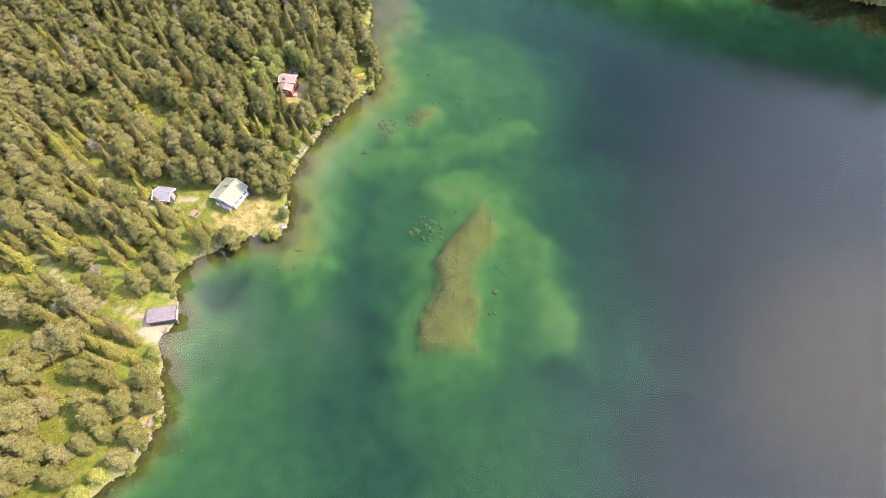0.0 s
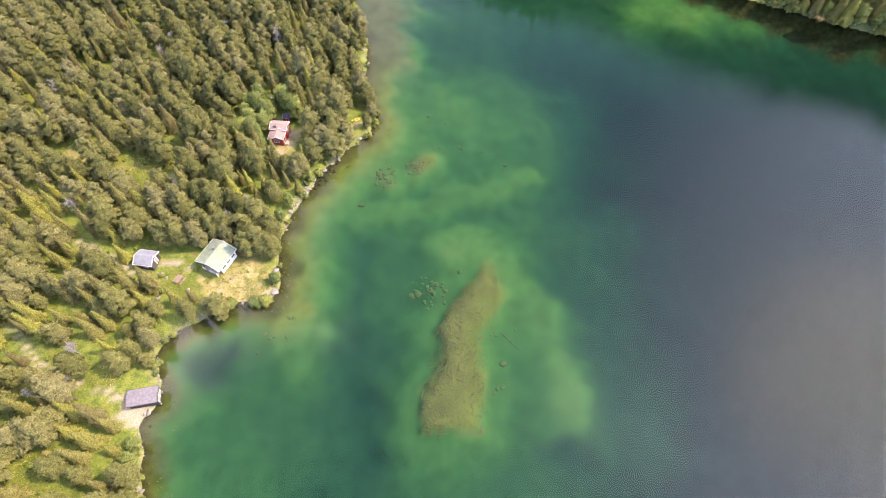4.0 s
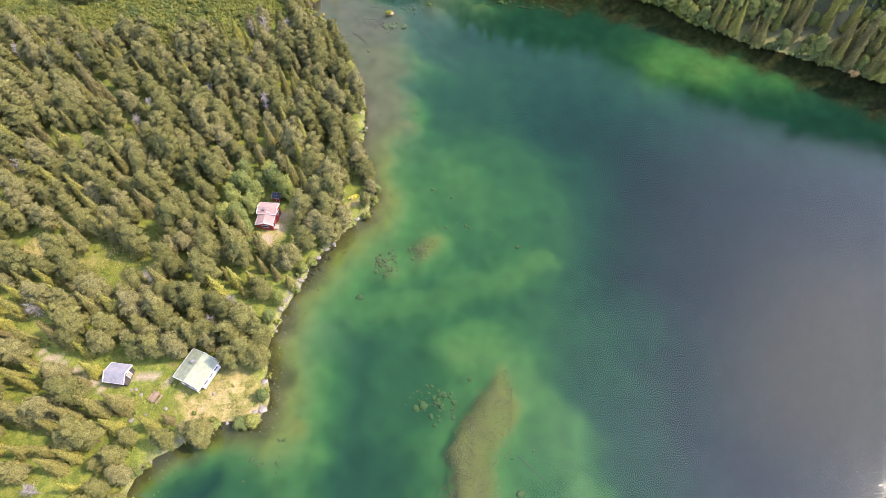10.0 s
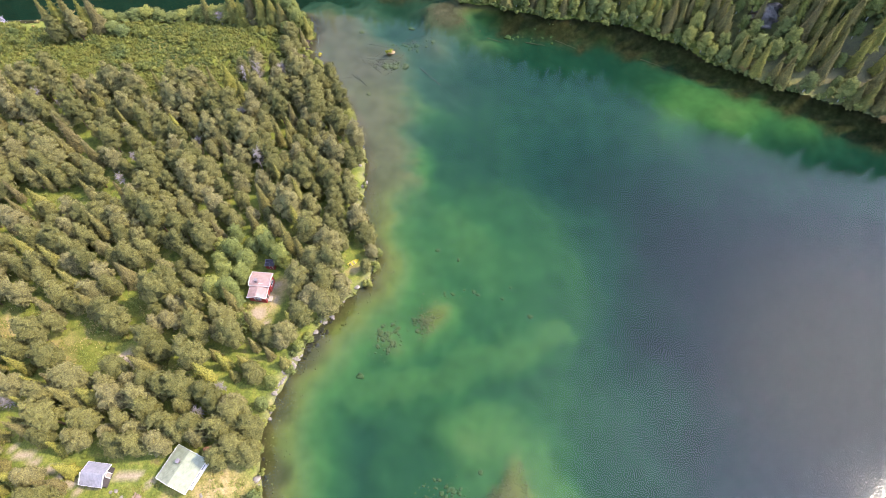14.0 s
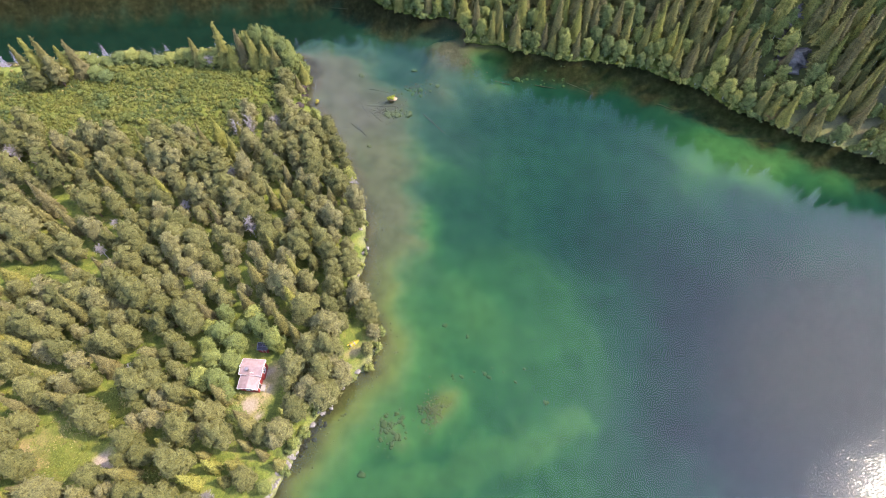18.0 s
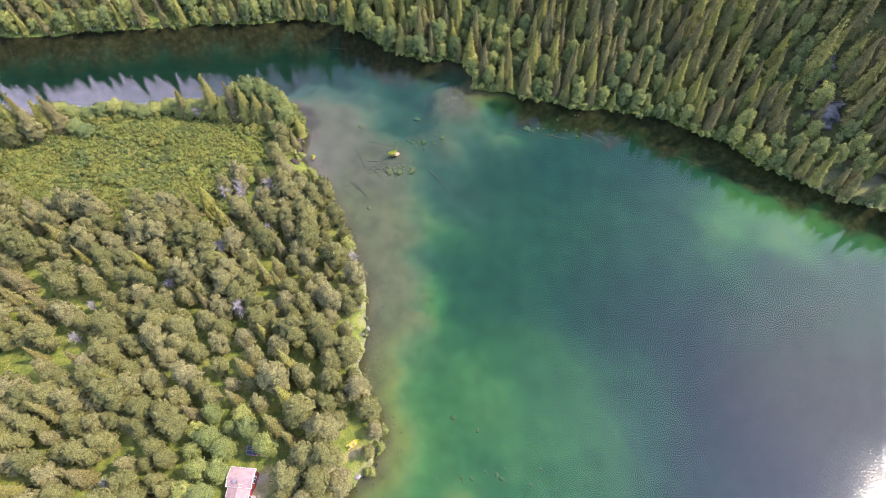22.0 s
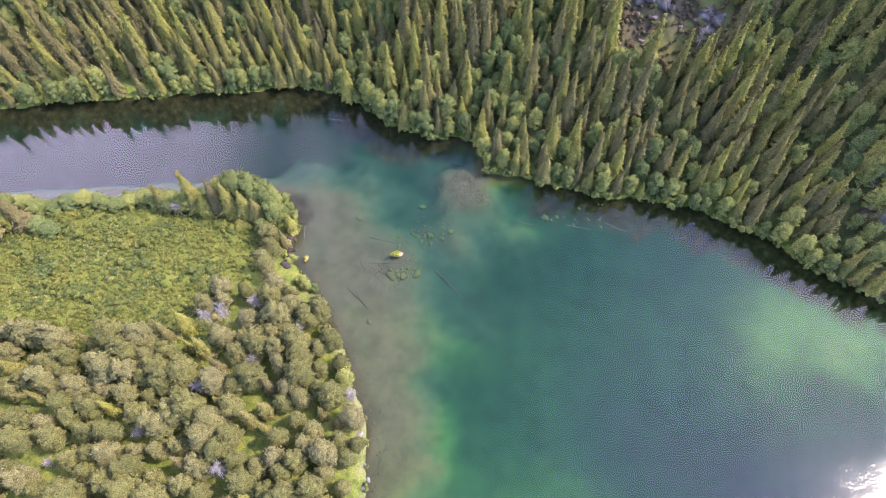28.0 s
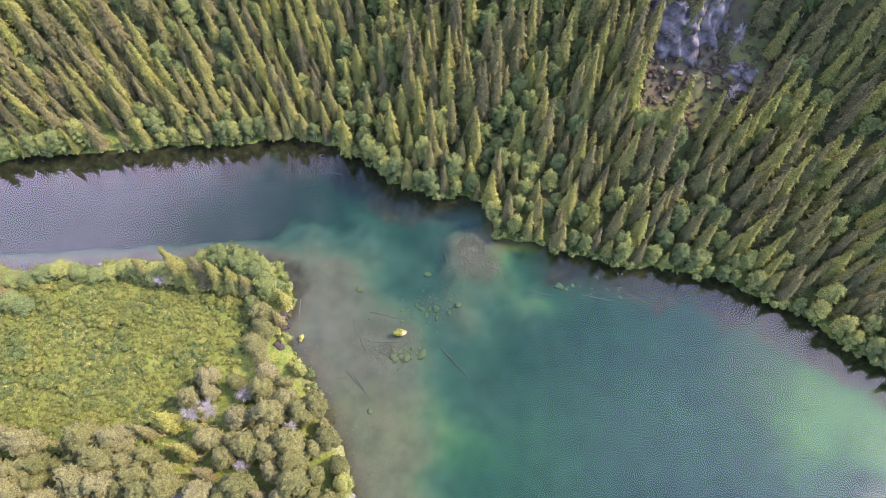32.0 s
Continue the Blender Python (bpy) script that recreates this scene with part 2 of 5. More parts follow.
def ground_material():
    m, n, l, b = mat("ground", 0.95)
    b.inputs["Specular IOR Level"].default_value = 0.1
    geo = n.new("ShaderNodeNewGeometry")
    pos = geo.outputs["Position"]
    sep = n.new("ShaderNodeSeparateXYZ")
    l.new(pos, sep.inputs[0])
    n1, n2, n3 = noise_tex(n, l, 0.05, 5, pos), noise_tex(n, l, 0.6, 6, pos), noise_tex(n, l, 3.5, 4, pos)
    # land: moss, grass and heather
    land = ramp(n, [(0.3, (0.055, 0.066, 0.018)), (0.48, (0.095, 0.12, 0.024)), (0.62, (0.145, 0.15, 0.034)), (0.8, (0.12, 0.09, 0.045))])
    l.new(n2.outputs[0], land.inputs[0])
    fine = ramp(n, [(0.3, (0.6, 0.6, 0.6)), (0.7, (1.25, 1.25, 1.2))])
    l.new(n3.outputs[0], fine.inputs[0])
    landc = mixc(n, l, 1.0, land.outputs[0], fine.outputs[0], "MULTIPLY")
    at = n.new("ShaderNodeAttribute")
    at.attribute_name = "meadow"
    mead = ramp(n, [(0.3, (0.072, 0.09, 0.016)), (0.55, (0.108, 0.118, 0.022)), (0.75, (0.145, 0.12, 0.04))])
    l.new(n2.outputs[0], mead.inputs[0])
    landc = mixc(n, l, at.outputs["Fac"], landc, mixc(n, l, 1.0, mead.outputs[0], fine.outputs[0], "MULTIPLY"))
    dt = n.new("ShaderNodeAttribute")
    dt.attribute_name = "dirt"
    dry = n.new("ShaderNodeAttribute")
    dry.attribute_name = "straw"
    hay = ramp(n, [(0.3, (0.14, 0.13, 0.04)), (0.48, (0.22, 0.175, 0.07)), (0.7, (0.3, 0.215, 0.12))])
    l.new(n2.outputs[0], hay.inputs[0])
    landc = mixc(n, l, dry.outputs["Fac"], landc, mixc(n, l, 1.0, hay.outputs[0], fine.outputs[0], "MULTIPLY"))
    # brown heath at the rock; elsewhere its dark tone imitates shade between spruces
    ht = n.new("ShaderNodeAttribute")
    ht.attribute_name = "heath_and_shade"
    heath_and_shade = ramp(n, [(0.3, (0.038, 0.031, 0.02)), (0.5, (0.075, 0.057, 0.035)), (0.7, (0.06, 0.064, 0.024))])
    l.new(n2.outputs[0], heath_and_shade.inputs[0])
    landc = mixc(n, l, ht.outputs["Fac"], landc, heath_and_shade.outputs[0])
    soil = ramp(n, [(0.3, (0.16, 0.125, 0.085)), (0.7, (0.29, 0.235, 0.17))])
    l.new(n3.outputs[0], soil.inputs[0])
    landc = mixc(n, l, dt.outputs["Fac"], landc, soil.outputs[0])
    # lake bed: stones and silt in shallows; green then dark imitates water absorbing light
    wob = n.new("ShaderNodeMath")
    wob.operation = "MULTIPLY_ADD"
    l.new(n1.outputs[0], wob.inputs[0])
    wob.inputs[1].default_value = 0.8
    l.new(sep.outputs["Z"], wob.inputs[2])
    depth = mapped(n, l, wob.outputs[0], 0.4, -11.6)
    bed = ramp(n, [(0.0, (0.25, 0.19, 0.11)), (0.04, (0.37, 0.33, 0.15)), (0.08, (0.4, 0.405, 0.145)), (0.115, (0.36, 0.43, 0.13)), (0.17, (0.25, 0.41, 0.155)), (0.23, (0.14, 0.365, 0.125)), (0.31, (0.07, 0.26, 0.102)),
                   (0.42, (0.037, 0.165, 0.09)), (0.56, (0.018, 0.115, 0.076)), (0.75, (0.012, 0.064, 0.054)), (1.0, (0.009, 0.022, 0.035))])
    # grey-mauve gravel where the channel runs out, its deep tones again imitating absorption
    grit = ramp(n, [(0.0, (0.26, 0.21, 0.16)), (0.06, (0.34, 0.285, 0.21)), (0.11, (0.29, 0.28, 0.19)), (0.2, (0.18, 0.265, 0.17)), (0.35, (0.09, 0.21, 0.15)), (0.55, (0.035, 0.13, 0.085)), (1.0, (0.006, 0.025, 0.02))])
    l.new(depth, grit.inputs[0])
    gv = n.new("ShaderNodeAttribute")
    gv.attribute_name = "gravel"
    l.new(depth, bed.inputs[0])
    cell = n.new("ShaderNodeTexVoronoi")
    cell.feature = "DISTANCE_TO_EDGE"
    cell.inputs["Scale"].default_value = 1.5
    l.new(mixc(n, l, 0.35, pos, n3.outputs["Color"], "ADD"), cell.inputs["Vector"])
    peb = ramp(n, [(0.0, (0.86, 0.86, 0.85)), (0.2, (1.0, 1.0, 0.99)), (0.6, (1.1, 1.09, 1.05))])
    l.new(cell.outputs["Distance"], peb.inputs[0])
    shallow = mapped(n, l, sep.outputs["Z"], -2.6, -0.7)
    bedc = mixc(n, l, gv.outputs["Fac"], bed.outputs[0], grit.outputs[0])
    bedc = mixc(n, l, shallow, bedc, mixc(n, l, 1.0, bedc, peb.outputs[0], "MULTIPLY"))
    mot = ramp(n, [(0.32, (0.8, 0.82, 0.82)), (0.5, (1.0, 1.0, 1.0)), (0.68, (1.2, 1.16, 1.14))])
    l.new(noise_tex(n, l, 0.22, 7, pos, 0.62).outputs[0], mot.inputs[0])
    bedc = mixc(n, l, 1.0, bedc, mot.outputs[0], "MULTIPLY")
    lt = n.new("ShaderNodeAttribute")
    lt.attribute_name = "litter"
    rot = ramp(n, [(0.3, (0.05, 0.045, 0.02)), (0.55, (0.12, 0.1, 0.05)), (0.75, (0.22, 0.175, 0.09))])
    l.new(n2.outputs[0], rot.inputs[0])
    bedc = mixc(n, l, lt.outputs["Fac"], bedc, rot.outputs[0])
    wet = mapped(n, l, sep.outputs["Z"], -0.12, -0.01)
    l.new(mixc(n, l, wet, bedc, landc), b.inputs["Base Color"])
    bump(n, l, b, n3.outputs[0], 0.4, 0.06)
    return m


def water_material():
    """Clear lake water: sky and shores mirrored over the bed, ripples out on the open lake."""
    m, n, l, b = mat("lake_water", 0.05)
    n.remove(b)
    pos = n.new("ShaderNodeNewGeometry").outputs["Position"]
    amt = n.new("ShaderNodeAttribute")
    amt.attribute_name = "ripple"
    calm = amt.outputs["Fac"]
    turn = n.new("ShaderNodeMapping")
    turn.inputs["Rotation"].default_value = (0, 0, radians(-28))
    turn.inputs["Scale"].default_value = (0.85, 1.3, 1)
    l.new(pos, turn.inputs["Vector"])
    rip = noise_tex(n, l, 1.7, 4, turn.outputs[0], 0.5)
    gust = noise_tex(n, l, 0.35, 4, turn.outputs[0], 0.65)
    swell = n.new("ShaderNodeMath")
    swell.operation = "MULTIPLY"
    l.new(calm, swell.inputs[0])
    l.new(mapped(n, l, gust.outputs[0], 0.4, 0.72, 0.5, 1.4), swell.inputs[1])
    height = n.new("ShaderNodeMath")
    height.operation = "MULTIPLY"
    l.new(rip.outputs[0], height.inputs[0])
    l.new(swell.outputs[0], height.inputs[1])
    bp = n.new("ShaderNodeBump")
    bp.inputs["Strength"].default_value, bp.inputs["Distance"].default_value = 1.0, 0.03
    l.new(height.outputs[0], bp.inputs["Height"])
    fr = n.new("ShaderNodeFresnel")
    fr.inputs["IOR"].default_value = 1.335
    l.new(bp.outputs[0], fr.inputs["Normal"])
    gl = n.new("ShaderNodeBsdfGlossy")
    l.new(mapped(n, l, calm, 0, 1, 0.04, 0.1), gl.inputs["Roughness"])
    l.new(bp.outputs[0], gl.inputs["Normal"])
    tr = n.new("ShaderNodeBsdfTransparent")
    tr.inputs["Color"].default_value = (0.39, 0.43, 0.395, 1)
    mx = n.new("ShaderNodeMixShader")
    l.new(fr.outputs[0], mx.inputs[0])
    l.new(tr.outputs[0], mx.inputs[1])
    l.new(gl.outputs[0], mx.inputs[2])
    l.new(mx.outputs[0], n["Material Output"].inputs["Surface"])
    return m


M_GROUND, M_WATER = ground_material(), water_material()

# ---- plan: shores, depths and heights ----
WEST = [(-120, -60), (-88, -6), (-70, 16), (-63, 22), (-59, 31), (-62.5, 39), (-64, 49), (-62, 55), (-66, 64), (-62, 70), (-55, 75), (-49, 77), (-42, 78), (-40, 83), (-42, 93),
        (-41, 100), (-38, 109), (-34, 116), (-28, 125), (-21.5, 130), (-20.5, 138), (-26, 151), (-23.5, 160), (-26, 174), (-29, 184), (-33, 191), (-38, 201), (-42, 209),
        (-46, 213), (-44, 221), (-48, 231), (-61, 232), (-69, 231.8), (-77, 230.2), (-84, 231.5), (-91, 229.8), (-99, 230.9), (-108, 229.2), (-117, 230.6), (-130, 229.5), (-200, 226)]
WEST_BACK = [(-1600, 200), (-1600, -600), (-300, -300)]
NORTH = [(-200, 262), (-129, 265), (-99, 268), (-68, 269.5), (-50, 271), (-36, 268), (-28, 261), (-21, 255), (-12, 251), (-3, 250), (4, 246), (5, 238), (11, 237), (19, 234), (27, 232),
         (34, 229), (48, 227.5), (57, 224), (67, 219.5), (77, 212), (82, 207), (94, 198), (108, 190), (121, 184), (138, 175), (153, 170), (210, 146), (300, 80)]
NORTH_BACK = [(420, -300), (1600, -600), (1600, 1700), (-1600, 1700), (-1600, 250)]
BASIN = [(26, -300), (27, 16), (31, 44), (37, 57), (33, 90), (30, 133), (26, 152), (12, 164), (3, 173), (0, 188), (4, 199), (14, 206), (30, 212), (55, 203), (62, 190), (80, 180), (100, 176),
         (150, 156), (280, 70), (340, -300)]


def signed(px, py, poly):
    """Distance to the outline of a polygon: positive inside."""
    p = np.array(poly, float)
    q = np.roll(p, -1, 0)
    best, inside = np.full(px.shape, 1e9), np.zeros(px.shape, bool)
    for (ax, ay), (bx, by) in zip(p, q):
        dx, dy = bx - ax, by - ay
        t = np.clip(((px - ax) * dx + (py - ay) * dy) / (dx * dx + dy * dy), 0, 1)
        best = np.minimum(best, np.hypot(px - ax - t * dx, py - ay - t * dy))
        if ay != by:
            inside ^= ((ay > py) != (by > py)) & (px < dx * (py - ay) / dy + ax)
    return np.where(inside, best, -best)


def line_dist(px, py, pts):
    best = np.full(px.shape, 1e9)
    for (ax, ay), (bx, by) in zip(pts[:-1], pts[1:]):
        dx, dy = bx - ax, by - ay
        t = np.clip(((px - ax) * dx + (py - ay) * dy) / (dx * dx + dy * dy), 0, 1)
        best = np.minimum(best, np.hypot(px - ax - t * dx, py - ay - t * dy))
    return best


def waves(x, y, size, seed, octaves=4):
    """Smooth unevenness between about -1 and 1."""
    r = np.random.RandomState(seed)
    out = np.zeros(np.shape(x))
    for k in range(octaves):
        for _ in range(4):
            a, ph = r.uniform(0, math.tau), r.uniform(0, math.tau)
            f = math.tau / size * 1.9 ** k * r.uniform(0.7, 1.3)
            out += 0.4 * 0.55 ** k * np.sin(f * (x * math.cos(a) + y * math.sin(a)) + ph)
    return out


def smooth(v, lo, hi):
    t = np.clip((v - lo) / (hi - lo), 0, 1)
    return t * t * (3 - 2 * t)


BAR = [(11, 88), (13, 83), (11.5, 75), (9.5, 67), (7.5, 56), (8, 49), (2, 47), (-5, 48), (-5, 55), (-2, 64), (-1, 72), (2, 78), (7, 84)]
CHANNEL = [(-220, 247), (-120, 249), (-80, 251), (-56, 253)]
SHELF = [(-24, 143), (-19, 165), (-21, 190), (-30, 212), (-38, 224)]
MOUTH = [(-28, 200), (-33, 215), (-38, 226)]
# humps and hollows of the bed: x, y, radius, depth
HUMPS_SOUTH = [(3, 94, 6, 2.3), (28, 52, 6, 2.3), (24, 54, 7, 2.5), (-8, 55, 4, 3.0), (-36, 74, 6, 0.8), (-30, 70, 4, 2.4), (8, 26, 16, 4.4), (-43, 40, 13, 3.9), (-40, 20, 13, 4.0), (-33, 62, 5, 3.0)]
HOLLOWS = [(-20, 54, 4.5, 6.6), (-17, 43, 5, 6.4), (-28, 35, 5, 5.9), (-12, 21, 6, 6.2), (-54.5, 66, 4.0, 8.5), (-55.5, 60.5, 3.5, 7.0), (-13, 51, 3, 5.8), (-33.5, 94, 3, 6.0), (-31, 99, 3.5, 5.2), (27, 42, 6, 7.0)]
HUMPS_NORTH = [(2, 144, 6, 2.2), (9, 139, 9, 3.0), (16, 138, 9, 3.1), (10, 128, 10, 3.5), (-1, 151, 8, 3.1), (17, 149, 9, 3.9), (22, 118, 4, 2.5), (-11.7, 161, 3.5, 1.9), (-12.5, 171, 3, 2.1), (-16, 131, 6, 2.6), (-5.5, 121.5, 5, 0.85), (-19, 132, 5, 0.9),
               (25, 136, 11, 3.7), (27, 123, 8, 4.2), (20, 152, 9, 4.1), (-15, 137, 4.5, 1.3), (-25, 121, 5, 1.0), (-16, 117, 5.5, 1.6)]
HUMPS_FAR = [(-1, 234, 9, 0.45), (67, 187, 10, 2.4), (74, 197, 12, 2.6), (90, 189, 11, 2.6), (82, 187, 8, 2.4), (104, 183, 8, 2.9), (12, 220, 7, 2.2), (-20, 211, 8, 0.8), (-3, 219, 7, 1.6)]
TROUGH = [(-28, 98), (-27, 78), (-22, 60), (-18, 46), (-24, 32), (-16, 14), (-10, -20)]
APRON = [(3, 94), (13, 90), (20, 83), (24, 72), (27, 60), (28, 52)]
SPIT = [(-5, 233), (4, 231)]
FRONT = [(-20, 104), (-10, 106), (1, 109.5), (14, 113), (22, 118)]


def lake_depth(x, y, d, dn):
    """Depth of the bed at d metres from the shore; the north shore falls off faster."""
    x, y = x + 1.6 * waves(x, y, 24, 41), y + 1.6 * waves(x, y, 24, 42)
    d = np.maximum(d, 0)
    near = smooth(dn + d * 0.5, -34, -8)
    base = near * 7.0 * (1 - np.exp(-d / 3.5)) + (1 - near) * (4.3 + 0.5 * smooth(y, 75, 40)) * (1 - np.exp(-d / 6.5)) + 0.35 * waves(x, y, 30, 3)
    base = base + (5.7 - base) * smooth(line_dist(x, y, TROUGH) + 1.5 * waves(x, y, 20, 44), 13, 2) * smooth(y, 104, 92)
    s = signed(x, y, BASIN) + 3 * waves(x, y, 45, 5)
    base = base + (10.5 - 5.0 * smooth(y, 140, 200) - base) * smooth(s, -17, 36)
    for bx, by, r, dep in HUMPS_SOUTH + HUMPS_NORTH + HOLLOWS + HUMPS_FAR:
        base = base + (dep - base) * 0.9 * np.exp(-((x - bx) ** 2 + (y - by) ** 2) / (r * r))
    base = base + (9.5 - base) * smooth(line_dist(x, y, CHANNEL), 27, 6)
    base = base + (1.1 - base) * smooth(line_dist(x, y, SHELF) + 1.5 * waves(x, y, 12, 9), 14, 1.5) * (base > 1.1)
    base = base + (1.3 - base) * smooth(line_dist(x, y, MOUTH) + 2.5 * waves(x, y, 18, 13), 30, 2) * (base > 1.3)
    base = base + (2.75 - base) * 0.85 * smooth(line_dist(x, y, FRONT) + 1.2 * waves(x, y, 10, 45), 7, 1) * (base > 2.75)
    base = base + (1.0 + 0.15 * waves(x, y, 5, 47) - base) * 0.85 * smooth(line_dist(x, y, SPIT) + 1.6 * waves(x, y, 9, 48), 11, 1)
    k = -signed(x, y, BAR) + 0.5 * waves(x, y, 7, 8)
    base = base + (3.15 - base) * smooth(k, 13, 3) * 0.9 * (base > 3.15)
    base = base + (2.55 - base) * 0.85 * smooth(line_dist(x, y, APRON) + 1.0 * waves(x, y, 12, 46), 10, 1) * (base > 2.55)
    east = smooth(x - 4 - (y - 66) * 0.2, -1, 4)
    base = base + (0.85 + 0.12 * waves(x, y, 5, 10) + 0.2 * east - base) * smooth(k, 2.4 + 1.6 * east, -1.2 - 0.8 * east)
    return np.minimum(np.maximum(base, 0.1), 0.05 + d * (near * 1.1 + (1 - near) * (0.27 + 0.6 * smooth(y, 76, 60))))


def terrain(x, y):
    x, y = np.asarray(x, float), np.asarray(y, float)
    wob = 0.6 * waves(x, y, 14, 1, 3)
    dw, dn = signed(x, y, WEST + WEST_BACK) + wob, signed(x, y, NORTH + NORTH_BACK) + wob
    d = np.maximum(dw, dn)
    low = 0.25 + 2.6 * (1 - np.exp(-np.maximum(dw, 0) / 9)) + 0.035 * np.maximum(dw, 0) + 0.35 * waves(x, y, 22, 11) * smooth(dw, 2, 14)
    low = np.where(dw > 160, low + 0.25 * (dw - 160), low)
    up = np.maximum(dn - 2, 0)
    high = 0.25 + 0.45 * up + (0.33 + 0.42 * smooth(x, 60, 110) + 0.14 * smooth(x, -15, -60)) * np.maximum(dn - 12, 0) + 1.4 * waves(x, y, 30, 12) * smooth(dn, 3, 25)
    west = smooth(x, -20, -70)
    high = high + (0.85 - 0.4 * west) * np.maximum(dn - 46 + 12 * west, 0)
    cap = 73 - 7 * west - 11 * smooth(x, 60, 110)
    high = np.where(high > cap, cap + (high - cap) * 0.3, high)
    land = np.where(dw > dn, low, high)
    return np.where(d > 0, land, -lake_depth(x, y, -d, dn)), d, dw, dn


def ground_z(x, y):
    return float(terrain(np.array([x]), np.array([y]))[0][0])


def part(name, data, material, parent, label=""):
    """A mesh, or a bmesh made into one, as one object under a thing or part."""
    if isinstance(data, bmesh.types.BMesh):
        me = bpy.data.meshes.new(name)
        data.to_mesh(me)
        data.free()
        data = me
    if material is not None and not data.materials:
        data.materials.append(material)
    ob = new(name, data)
    ob.parent = parent
    if label:
        tagged(ob, label)
    return ob


def raw_mesh(name, verts, tris, materials, index=None, tint=None, smooth_faces=False, normals=None):
    """A triangle mesh from arrays that were worked out."""
    me = bpy.data.meshes.new(name)
    verts, tris = np.asarray(verts, np.float32), np.asarray(tris, np.int32)
    me.vertices.add(len(verts))
    me.vertices.foreach_set("co", verts.ravel())
    me.loops.add(tris.size)
    me.loops.foreach_set("vertex_index", tris.ravel())
    me.polygons.add(len(tris))
    me.polygons.foreach_set("loop_start", np.arange(0, tris.size, 3, dtype=np.int32))
    me.polygons.foreach_set("loop_total", np.full(len(tris), 3, np.int32))
    if index is not None:
        me.polygons.foreach_set("material_index", np.asarray(index, np.int32))
    if smooth_faces:
        me.polygons.foreach_set("use_smooth", np.ones(len(tris), bool))
    if tint is not None:
        me.attributes.new("tint", "FLOAT", "POINT").data.foreach_set("value", np.asarray(tint, np.float32))
    for m in materials:
        me.materials.append(m)
    me.update(calc_edges=True)
    if normals is not None:
        me.polygons.foreach_set("use_smooth", np.ones(len(tris), bool))
        me.normals_split_custom_set_from_vertices(np.asarray(normals, np.float32))
    return me


# ---- ground and water ----
def grid_lines(lo, hi, step, far):
    inner = np.arange(lo, hi + 0.01, step)
    outer = np.cumsum(step * 1.28 ** np.arange(1, 40))
    outer = outer[outer < far]
    return np.concatenate([lo - outer[::-1], inner, hi + outer])


PATHS = [[(-98, 70), (-92, 64.5), (-86, 59.5), (-80, 57), (-72, 55.5), (-66, 51.5)], [(-90, 92), (-81, 88), (-75, 84), (-70, 86), (-66, 87), (-61, 85.5)], [(-47, 122), (-44, 119)], [(-42, 131), (-42, 126), (-43, 122)]]
YARDS = [(-66, 51.5, 4.0), (-63.5, 50, 2.5), (-46, 121, 2.0), (-43, 128, 1.6), (-54, 81, 1.2), (-72.6, 109.5, 3.0)]
GLADES = [(-52, 83, 9), (-63, 82, 6), (-47, 80, 7), (-46, 122, 5), (-80, 113, 9), (-72, 122, 6), (-98, 118, 8), (-92, 45, 8), (-80, 38, 7), (-76, 28, 8), (-112, 62, 8), (-85, 62, 5), (-74, 60, 5), (-100, 150, 6), (-60, 107, 5)]
MEADOW = [(-150, 222), (-117, 222), (-77, 226), (-58, 225), (-52, 216), (-57, 206), (-66, 194), (-82, 189), (-97, 192), (-112, 197), (-150, 200)]


def cover(x, y):
    """How far the ground is meadow, and how far it is bare soil."""
    m = smooth(signed(x, y, MEADOW) + 1.5 * waves(x, y, 12, 21), -3, 2)
    for gx, gy, r in GLADES:
        m = np.maximum(m, 0.9 * smooth(np.hypot(x - gx, y - gy) + 1.5 * waves(x, y, 8, 22), r, r * 0.5))
    m = np.maximum(m, 0.22 * smooth(signed(x, y, WEST + WEST_BACK), 1, 5) * (0.75 + 0.4 * waves(x, y, 16, 25)))
    s = np.zeros(x.shape)
    for p in PATHS:
        s = np.maximum(s, smooth(line_dist(x, y, p) + 0.3 * waves(x, y, 4, 23), 0.65, 0.2))
    for gx, gy, r in YARDS:
        s = np.maximum(s, smooth(np.hypot(x - gx, y - gy) + 0.6 * waves(x, y, 4, 24), r, r * 0.6))
    dw = signed(x, y, WEST + WEST_BACK) + 0.6 * waves(x, y, 6, 26)
    s = np.maximum(s, 0.28 * smooth(dw, 1.6, 0.4) * (y < 205))
    return m, s


gx, gy = np.meshgrid(grid_lines(-160, 165, 1.35, 1700), grid_lines(-20, 340, 1.35, 1700))
gz, gd, gdw, gdn = terrain(gx, gy)
rows_n, cols_n = gx.shape
idx = np.arange(rows_n * cols_n).reshape(rows_n, cols_n)
a, b_, c, d_ = idx[:-1, :-1].ravel(), idx[:-1, 1:].ravel(), idx[1:, 1:].ravel(), idx[1:, :-1].ravel()
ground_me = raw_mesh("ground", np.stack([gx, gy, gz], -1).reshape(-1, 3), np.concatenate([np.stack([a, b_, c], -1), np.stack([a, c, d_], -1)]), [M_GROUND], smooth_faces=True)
g_m, g_s = cover(gx.ravel(), gy.ravel())
ground_me.attributes.new("meadow", "FLOAT", "POINT").data.foreach_set("value", g_m.astype(np.float32))
ground_me.attributes.new("dirt", "FLOAT", "POINT").data.foreach_set("value", g_s.astype(np.float32))
g_h = np.zeros(gx.size)
